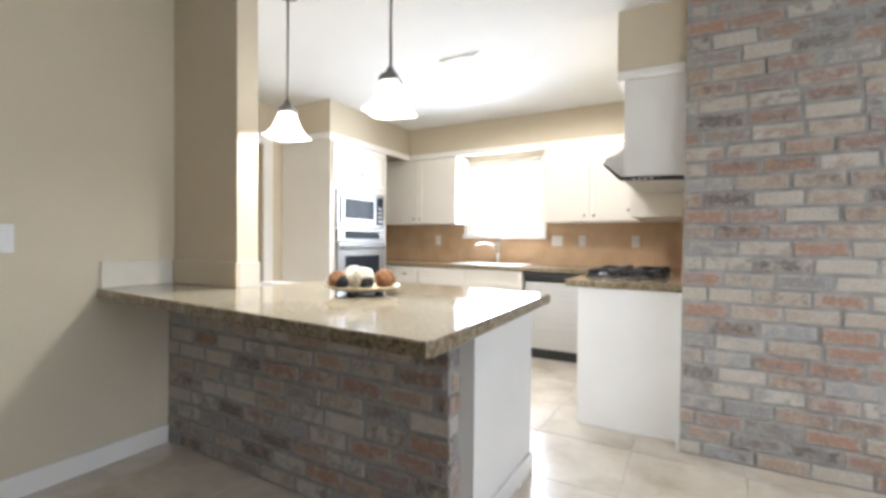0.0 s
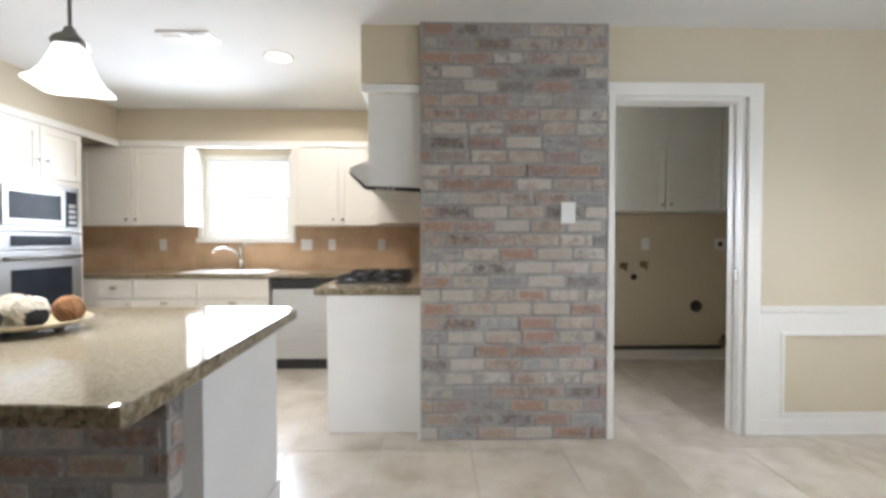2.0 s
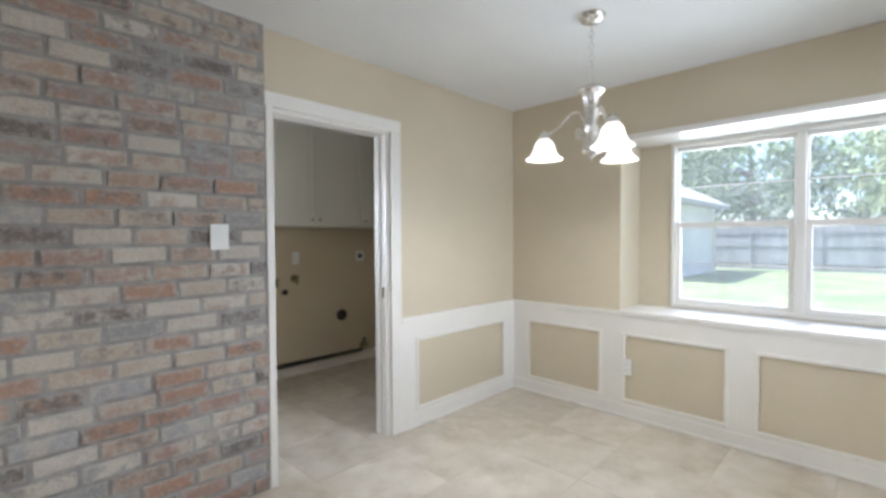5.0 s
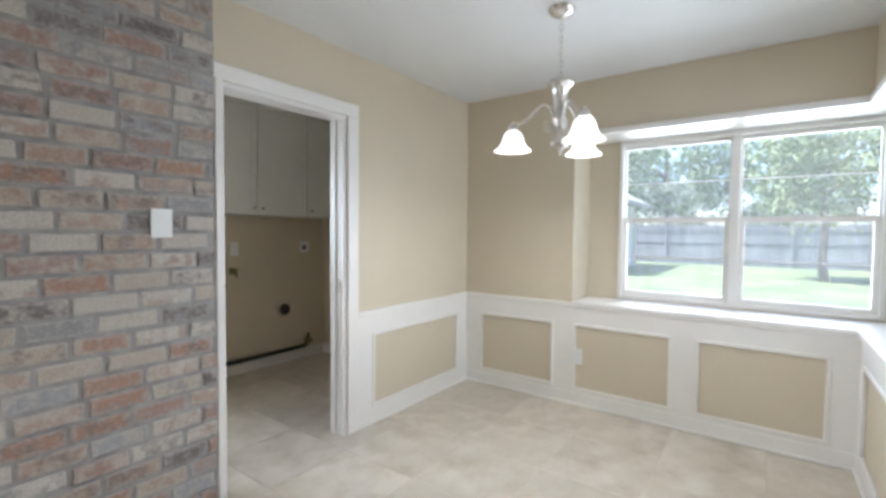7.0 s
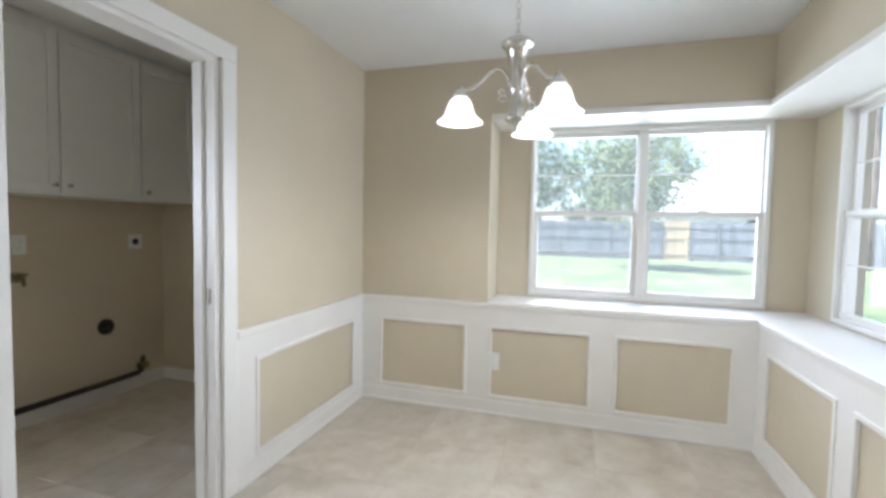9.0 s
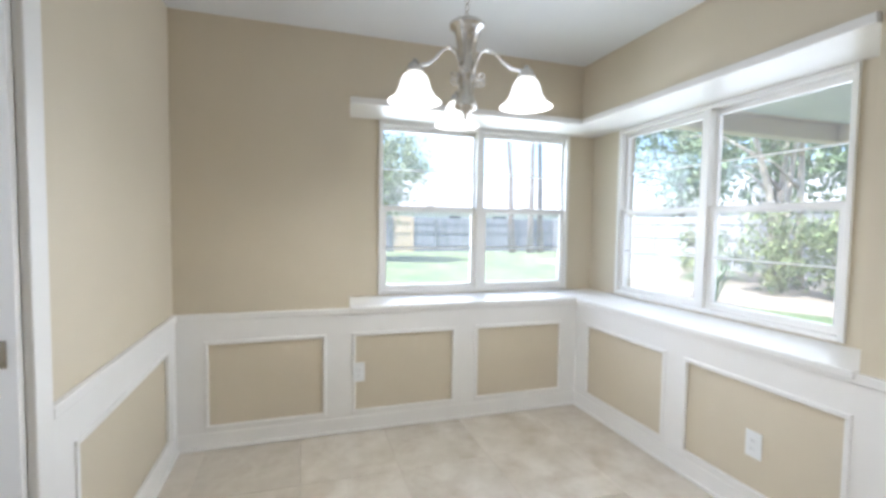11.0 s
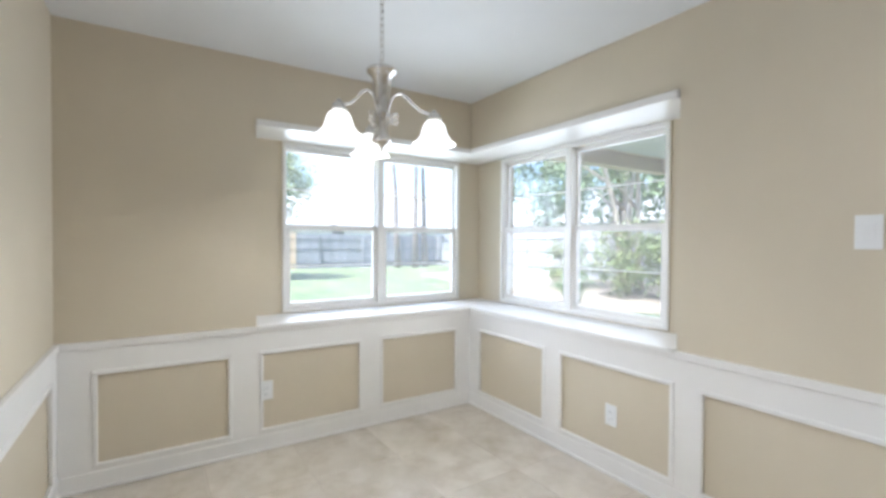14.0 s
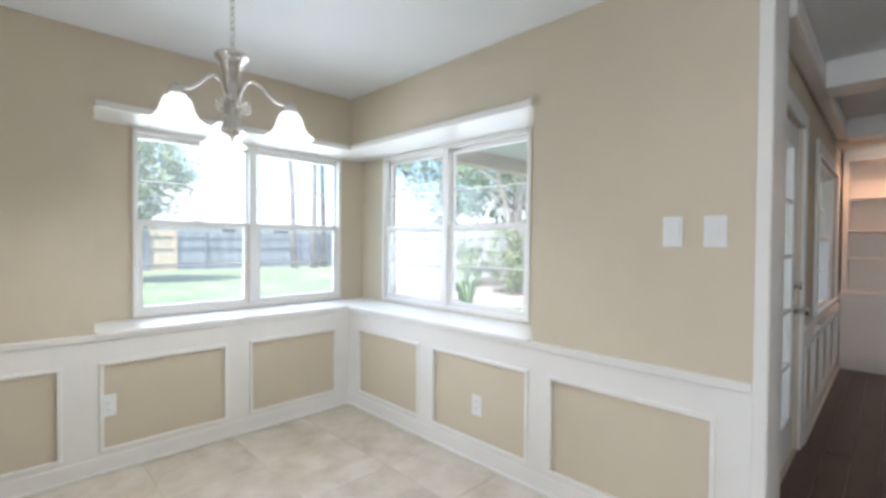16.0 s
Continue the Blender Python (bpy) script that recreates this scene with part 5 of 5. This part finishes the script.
def fence(name, axis, at, a0, a1, h, material, label, face):
    f = thing(name, (at, (a0 + a1) / 2, GZ) if axis == "y" else ((a0 + a1) / 2, at, GZ), label, "fence")
    rnd = random.Random(int(abs(at) * 10))

    def slab(b, p, q, d0, d1, z0, z1):
        lo, hi = sorted((at + face * d0, at + face * d1))
        box(b, lo, hi, p, q, z0, z1) if axis == "y" else box(b, p, q, lo, hi, z0, z1)
    b = bmesh.new()
    a = a0
    while a < a1:
        w = 0.14 + rnd.uniform(-0.004, 0.004)
        slab(b, a, a + w, 0.0 + rnd.uniform(-0.004, 0.004), 0.02, GZ, GZ + h + rnd.uniform(-0.025, 0.02))
        a += w + 0.006
    tagged(part("boards", b, material, f), kind="stuff")
    a = a0
    while a < a1 + 0.1:
        b = bmesh.new()
        slab(b, a, a + 0.09, 0.022, 0.11, GZ, GZ + h - 0.08)
        part("post", b, material, f)
        a += 2.4
    for z in (0.3, h * 0.55, h - 0.3):
        b = bmesh.new()
        slab(b, a0, a1, 0.021, 0.06, GZ + z, GZ + z + 0.085)
        part("rail", b, material, f)


fence("wooden_fence", "y", 20.5, -15.0, -6.5, 1.85, M_FENCESHADE, "weathered grey board fence behind the lawn", -1)
fence("wooden_fence", "y", 20.5, -6.5, -5.4, 1.9, M_FENCEPALE, "pale new board section in the garden fence", -1)
fence("wooden_fence", "y", 20.5, -5.4, 20.0, 1.85, M_FENCESHADE, "weathered grey board fence behind the magnolia", -1)
fence("wooden_fence", "x", -15.0, -14.0, 20.5, 1.9, M_FENCELIT, "weathered board fence behind the shrubs", 1)


def leaves(b, centre, radii, n, size, rnd, hole=0.0, flat=0.35):
    """Small folded leaf cards in lumps round a centre; never a full ball."""
    lumps = []
    for _ in range(max(6, n // 70)):
        while True:
            p = Vector((rnd.uniform(-1, 1), rnd.uniform(-1, 1), rnd.uniform(-1, 1)))
            if hole < p.length <= 1:
                break
        lumps.append((p, rnd.uniform(0.12, 0.36)))
    for i in range(n):
        p, r = lumps[rnd.randrange(len(lumps))]
        q = Vector((rnd.gauss(0, 1), rnd.gauss(0, 1), rnd.gauss(0, 1))) * r * 0.55 + p
        c = Vector(centre) + Vector((q.x * radii[0], q.y * radii[1], q.z * radii[2]))
        m = Euler((rnd.uniform(-1.2, 1.2), rnd.uniform(-1.2, 1.2), rnd.uniform(0, 6.28))).to_matrix()
        s = size * rnd.uniform(0.6, 1.3)
        vs = [b.verts.new(c + m @ Vector(v)) for v in ((-s, 0, 0), (0, -s * flat, s * 0.1), (s, 0, 0), (0, s * flat, s * 0.1))]
        b.faces.new(vs)


def tree(at, height, trunk_r, crown_z, radii, n, label, leaf=0.16, material=M_LEAF, bark=M_BARK, seed=1, stems=1, hole=0.25, lean=0.3):
    rnd = random.Random(seed)
    t = thing("tree", (at[0], at[1], GZ), label, "tree")
    base = Vector((at[0], at[1], GZ))
    for s in range(stems):
        off = Vector((rnd.uniform(-1, 1), rnd.uniform(-1, 1), 0)) * (0.22 if stems > 1 else 0)
        lx_, ly_ = rnd.uniform(-lean, lean), rnd.uniform(-lean, lean)
        pts = [base + off + Vector((lx_ * (k / 6) ** 1.5 * (2.2 if stems > 1 else 1) + rnd.uniform(-.04, .04), ly_ * (k / 6) ** 1.5 * (2.2 if stems > 1 else 1) + rnd.uniform(-.04, .04), height * 0.85 * k / 6)) for k in range(7)]
        pts[0].z -= 0.1
        tr = part("trunk", tube(bmesh.new(), pts, [trunk_r * (1.25 if k == 0 else 1 - 0.13 * k) for k in range(7)], 10), bark, t)
        for k in range(5 if stems == 1 else 3):
            p0 = pts[rnd.randrange(3, 6)]
            a = rnd.uniform(0, 6.28)
            L = rnd.uniform(0.5, 0.9)
            p2 = p0 + Vector((math.cos(a) * radii[0] * L, math.sin(a) * radii[1] * L, rnd.uniform(0.3, 1.2)))
            pm = (p0 + p2) / 2 + Vector((0, 0, rnd.uniform(0.05, 0.35)))
            part("limb", tube(bmesh.new(), [p0, pm, p2], [trunk_r * 0.4, trunk_r * 0.25, trunk_r * 0.08], 7), bark, tr)
    b = bmesh.new()
    leaves(b, (at[0], at[1], crown_z + GZ), radii, n, leaf, rnd, hole)
    part("crown", b, material, t)
    return t


tree((14.6, -3.55), 4.6, 0.12, 3.5, (1.9, 1.9, 1.75), 8500, "broad glossy magnolia tree before the fence", 0.10, M_LEAF2, seed=3)
tree((24.5, 2.4), 8.0, 0.25, 4.6, (3.4, 3.6, 3.2), 6500, "dense green shade tree behind the fence", 0.2, seed=5)
tree((25.5, 7.5), 8.5, 0.28, 4.8, (3.6, 3.8, 3.4), 6500, "dense green shade tree behind the garage", 0.2, seed=6)
tree((25.0, -2.6), 6.5, 0.2, 4.0, (2.6, 2.6, 2.4), 3800, "leafy tree behind the garden fence", 0.18, seed=8)
for i, (x, y) in enumerate(((19.2, -11.7), (18.8, -12.6), (19.4, -13.5))):
    tree((x, y), 15.0, 0.17, 12.6, (1.9, 1.9, 2.4), 1800, "tall slender pine with a bare trunk", 0.14, seed=20 + i, lean=0.9)
tree((5.1, -12.0), 5.6, 0.12, 4.9, (2.6, 2.2, 1.7), 8000, "multi-stemmed crepe myrtle with pale bark", 0.07, M_LEAF2, M_PALEBARK, seed=31, stems=5, lean=0.5)
tree((9.2, -17.5), 7.5, 0.2, 4.9, (3.2, 2.6, 2.6), 5200, "leafy tree overhanging the back fence", 0.17, seed=33)
tree((14.5, -18.5), 8.0, 0.22, 5.3, (3.4, 2.8, 3.0), 5200, "leafy tree overhanging the back fence", 0.17, seed=35)


def shrub(at, r, h, n, label, material=M_LEAF2, seed=1, leaf=0.10):
    rnd = random.Random(seed)
    t = thing("shrub", (at[0], at[1], GZ), label, "shrub")
    for k in range(6):
        a = rnd.uniform(0, 6.28)
        part("stem", tube(bmesh.new(), [(at[0], at[1], GZ - 0.05), (at[0] + 0.3 * r * math.cos(a), at[1] + 0.3 * r * math.sin(a), GZ + h * 0.45), (at[0] + 0.7 * r * math.cos(a), at[1] + 0.7 * r * math.sin(a), GZ + h * 0.85)], [0.02, 0.014, 0.005], 6), M_BARK, t)
    b = bmesh.new()
    leaves(b, (at[0], at[1], GZ + h * 0.55), (r, r, h * 0.5), n, leaf, rnd)
    part("foliage", b, material, t)


for i, (x, y, r, h) in enumerate(((3.3, -11.2, 0.9, 2.2), (4.4, -11.0, 0.9, 1.9), (6.9, -11.6, 0.9, 1.5), (2.3, -12.2, 1.0, 2.3))):
    shrub((x, y), r, h, 3600, "loose green garden shrub in leaf litter", seed=40 + i, leaf=0.055)


def grassy_clump(at, n, h, seed):
    rnd = random.Random(seed)
    t = thing("strap_leaf_plant", (at[0], at[1], GZ), "clump of arching green strap leaves", "plant")
    for k in range(n):
        a = rnd.uniform(0, 6.28)
        L, hh = rnd.uniform(0.3, 0.6), h * rnd.uniform(0.6, 1.1)
        d_ = Vector((math.cos(a), math.sin(a), 0))
        s_ = Vector((-d_.y, d_.x, 0)) * 0.018
        b = bmesh.new()
        base = Vector((at[0], at[1], GZ - 0.02)) + d_ * 0.05
        mids = [base, base + d_ * L * 0.3 + Vector((0, 0, hh * 0.7)), base + d_ * L * 0.65 + Vector((0, 0, hh)), base + d_ * L + Vector((0, 0, hh * 0.75))]
        row = [(b.verts.new(p - s_ * w), b.verts.new(p + s_ * w)) for p, w in zip(mids, (1, 1.1, 0.8, 0.15))]
        for (p, q), (u, v) in zip(row, row[1:]):
            b.faces.new((p, q, v, u))
        part("leaf", b, M_LEAF, t)


grassy_clump((3.5, -7.9), 26, 0.75, 3)
grassy_clump((4.3, -8.6), 22, 0.65, 4)


def house(name, x0, x1, y0, y1, eave, ridge, label, along="y", over=0.5, siding=M_SIDING, windows=(), hip=0.8):
    h = thing(name, ((x0 + x1) / 2, (y0 + y1) / 2, GZ), label, "house")
    w = part("wall", bx(x0, x1, y0, y1, GZ - 0.05, eave), siding, h)
    z = GZ + 0.12
    b = bmesh.new()
    while z < eave - 0.12:                    # lapped boards on the faces towards the garden
        box(b, x0 - 0.012, x0 - 0.001, y0, y1, z, z + 0.145)
        box(b, x0, x1, y0 - 0.012, y0 - 0.001, z, z + 0.145)
        box(b, x0, x1, y1 + 0.001, y1 + 0.012, z, z + 0.145)
        z += 0.155
    tagged(part("siding", b, siding, w), kind="stuff")
    b = bmesh.new()
    X0, X1, Y0, Y1 = x0 - over, x1 + over, y0 - over, y1 + over
    if along == "y":
        ins = (X1 - X0) / 2
        top = [((X0 + X1) / 2, Y0 + ins * hip), ((X0 + X1) / 2, Y1 - ins * hip)]
    else:
        ins = (Y1 - Y0) / 2
        top = [(X0 + ins * hip, (Y0 + Y1) / 2), (X1 - ins * hip, (Y0 + Y1) / 2)]
    lo = [b.verts.new((x, y, eave)) for x, y in ((X0, Y0), (X1, Y0), (X1, Y1), (X0, Y1))]
    up = [b.verts.new((x, y, eave + 0.14)) for x, y in ((X0, Y0), (X1, Y0), (X1, Y1), (X0, Y1))]
    rt = [b.verts.new((x, y, ridge)) for x, y in top]
    b.faces.new(lo[::-1])
    for k in range(4):
        b.faces.new((lo[k], lo[(k + 1) % 4], up[(k + 1) % 4], up[k]))
    if along == "y":
        for f in ((up[0], up[1], rt[0]), (up[1], up[2], rt[1], rt[0]), (up[2], up[3], rt[1]), (up[3], up[0], rt[0], rt[1])):
            b.faces.new(f)
    else:
        for f in ((up[0], up[1], rt[1], rt[0]), (up[1], up[2], rt[1]), (up[2], up[3], rt[0], rt[1]), (up[3], up[0], rt[0])):
            b.faces.new(f)
    part("roof", b, M_ROOF, h, "pale grey shingle roof")
    part("fascia", bx(X0 - 0.02, X0, Y0, Y1, eave - 0.02, eave + 0.16), M_TRIM, h)
    for (p, q, za, zb) in windows:
        wd = part("window", bx(x0 - 0.04, x0 - 0.013, p, q, za, zb), M_TRIM, h)
        part("pane", bx(x0 - 0.045, x0 - 0.0405, p + 0.06, q - 0.06, za + 0.06, zb - 0.06), M_OVENGLASS, wd)
    return h


g_ = house("garage", 12.5, 18.0, 2.7, 10.0, 2.45, 4.2, "white sided garage with a low hipped roof", "y")
part("downspout", tube(bmesh.new(), [(17.6, 2.22, 2.46), (17.7, 2.4, 2.28), (17.85, 2.64, 2.15), (17.88, 2.65, -0.14)], 0.035, 8), M_TRIM, g_, "white downspout")
part("gutter", bx(11.88, 11.98, 2.2, 10.5, 2.44, 2.56, bev=0.02), M_TRIM, g_)
nb = house("neighbour_house", 33.0, 44.0, -27.0, -7.6, 2.5, 6.2, "pale neighbouring house behind the fence", "y", siding=M_SIDING, windows=((-13.8, -12.6, 0.9, 2.2), (-18.0, -16.6, 0.9, 2.2)), hip=0.4)
for vy, vz in ((-16.1, 3.9), (-17.3, 3.8)):
    part("roof_vent", tube(bmesh.new(), [(34.6, vy, vz - 0.7), (34.6, vy, vz + 0.25)], 0.10, 10), M_BLACK, nb, "dark roof vent pipe")
house("neighbour_house", -4.0, 24.0, -34.0, -24.0, 2.5, 5.4, "pale neighbouring house behind the back fence", "x", siding=M_SIDING)
tree((-4.6, 15.0), 4.0, 0.12, 2.6, (1.8, 1.6, 1.3), 1800, "pale leafy tree far beyond the kitchen window", 0.15, M_LEAF2, seed=51)

# ---- pieces of the floors and brickwork ----
tile_mesh = bpy.data.meshes.new("tile")
T, GAP = 0.508, 0.005
b = box(bmesh.new(), -(T - GAP) / 2, (T - GAP) / 2, -(T - GAP) / 2, (T - GAP) / 2, -0.010, 0.0, bev=0.0018)
b.to_mesh(tile_mesh)
b.free()
tile_mesh.materials.append(M_TILE)
floor = thing("floor", (0, 0, 0), "beige mottled stone-look floor tiles with thin grout joints", "floor", kind="structure")
TY0 = -2.80
rnd = random.Random(4)
nx, ny = 15, 9
for i in range(nx):
    for j in range(ny):
        o = new("tile", tile_mesh)
        o.parent = floor
        o.location = (-0.02 - T * (i + 0.5), TY0 + T * (j + 0.5) + 0.1, -0.001 + 0.0006 * rnd.random())
planks = [bpy.data.meshes.new("plank") for _ in range(2)]
for me, L in zip(planks, (2.4, 1.6)):
    b = box(bmesh.new(), -0.062, 0.062, -L / 2 + 0.001, L / 2 - 0.001, -0.012, 0.0, bev=0.001)
    b.to_mesh(me)
    b.free()
    me.materials.append(M_WOOD)
wood_floor = thing("floor_family", (0, 0, 0), "dark stained wooden plank floor", "floor", kind="structure")
for i in range(25):
    y = TY0 + 0.098
    k = i % 2
    while y > FS:
        L = (2.4, 1.6)[k % 2]
        o = new("plank", planks[k % 2])
        o.parent = wood_floor
        o.location = (FW - 0.065 - 0.126 * i, y - L / 2, -0.0005 * (i % 3))
        y -= L
        k += 1
setting("threshold", bx(WX, FX - 0.032, TY0 + 0.07, TY0 + 0.125, -0.004, 0.006, bev=0.004), M_WOOD, "dark wooden threshold strip", "threshold")


def brick_mesh(L, Hh, D, seed):
    rnd_ = random.Random(seed)
    b = box(bmesh.new(), -L / 2, L / 2, -D / 2, D / 2, -Hh / 2, Hh / 2, bev=0.004)
    for v in b.verts:
        v.co.x += rnd_.uniform(-0.0045, 0.0045)
        v.co.z += rnd_.uniform(-0.004, 0.004)
    me = bpy.data.meshes.new("brick")
    b.to_mesh(me)
    b.free()
    me.materials.append(M_BRICK)
    return me


def brickwork(parent, x0, x1, face, z0, z1, seed, pitch=0.0813, length=0.220, turn=False):
    """Running bond; odd courses start with a half brick, with uneven lengths and depths."""
    r = random.Random(seed)
    stock = {}
    rows = int(round((z1 - z0) / pitch))
    for j in range(rows):
        z = z0 + pitch * (j + 0.5)
        x = x0 + (0.004 if j % 2 else -length / 2 + 0.004) + r.uniform(-0.045, 0.045)
        while x < x1 - 0.03:
            L = length + r.choice((-0.022, -0.012, -0.006, 0, 0, 0.006, 0.012))
            a, q = max(x, x0 + 0.002), min(x + L - 0.018, x1 - 0.002)
            if q - a > 0.03:
                key = (round(q - a, 2), r.randrange(3))
                if key not in stock:
                    stock[key] = brick_mesh(key[0], pitch - 0.019, 0.03, hash(key) % 1000)
                o = new("brick", stock[key])
                o.parent = parent
                d_ = r.uniform(-0.006, 0.003)
                w = (a + q) / 2
                o.matrix_local = (pose(w, face + 0.015 + d_, z, 0, r.uniform(-0.5, 0.5), r.uniform(-0.6, 0.6)) if not turn else pose(face - 0.015 + d_, w, z, 0, 0, 90))
                o.location -= ORIGIN[parent]
            x += L


brickwork(bpy.data.objects["wall_chimney"], CH[0], CH[1], -0.041, 0, H - 0.002, 11)
brickwork(bar, WX, -4.04, -1.356, 0, PT - 0.047, 12)
brickwork(bar, -1.358, -1.277, -4.041, 0, PT - 0.047, 13, turn=True)
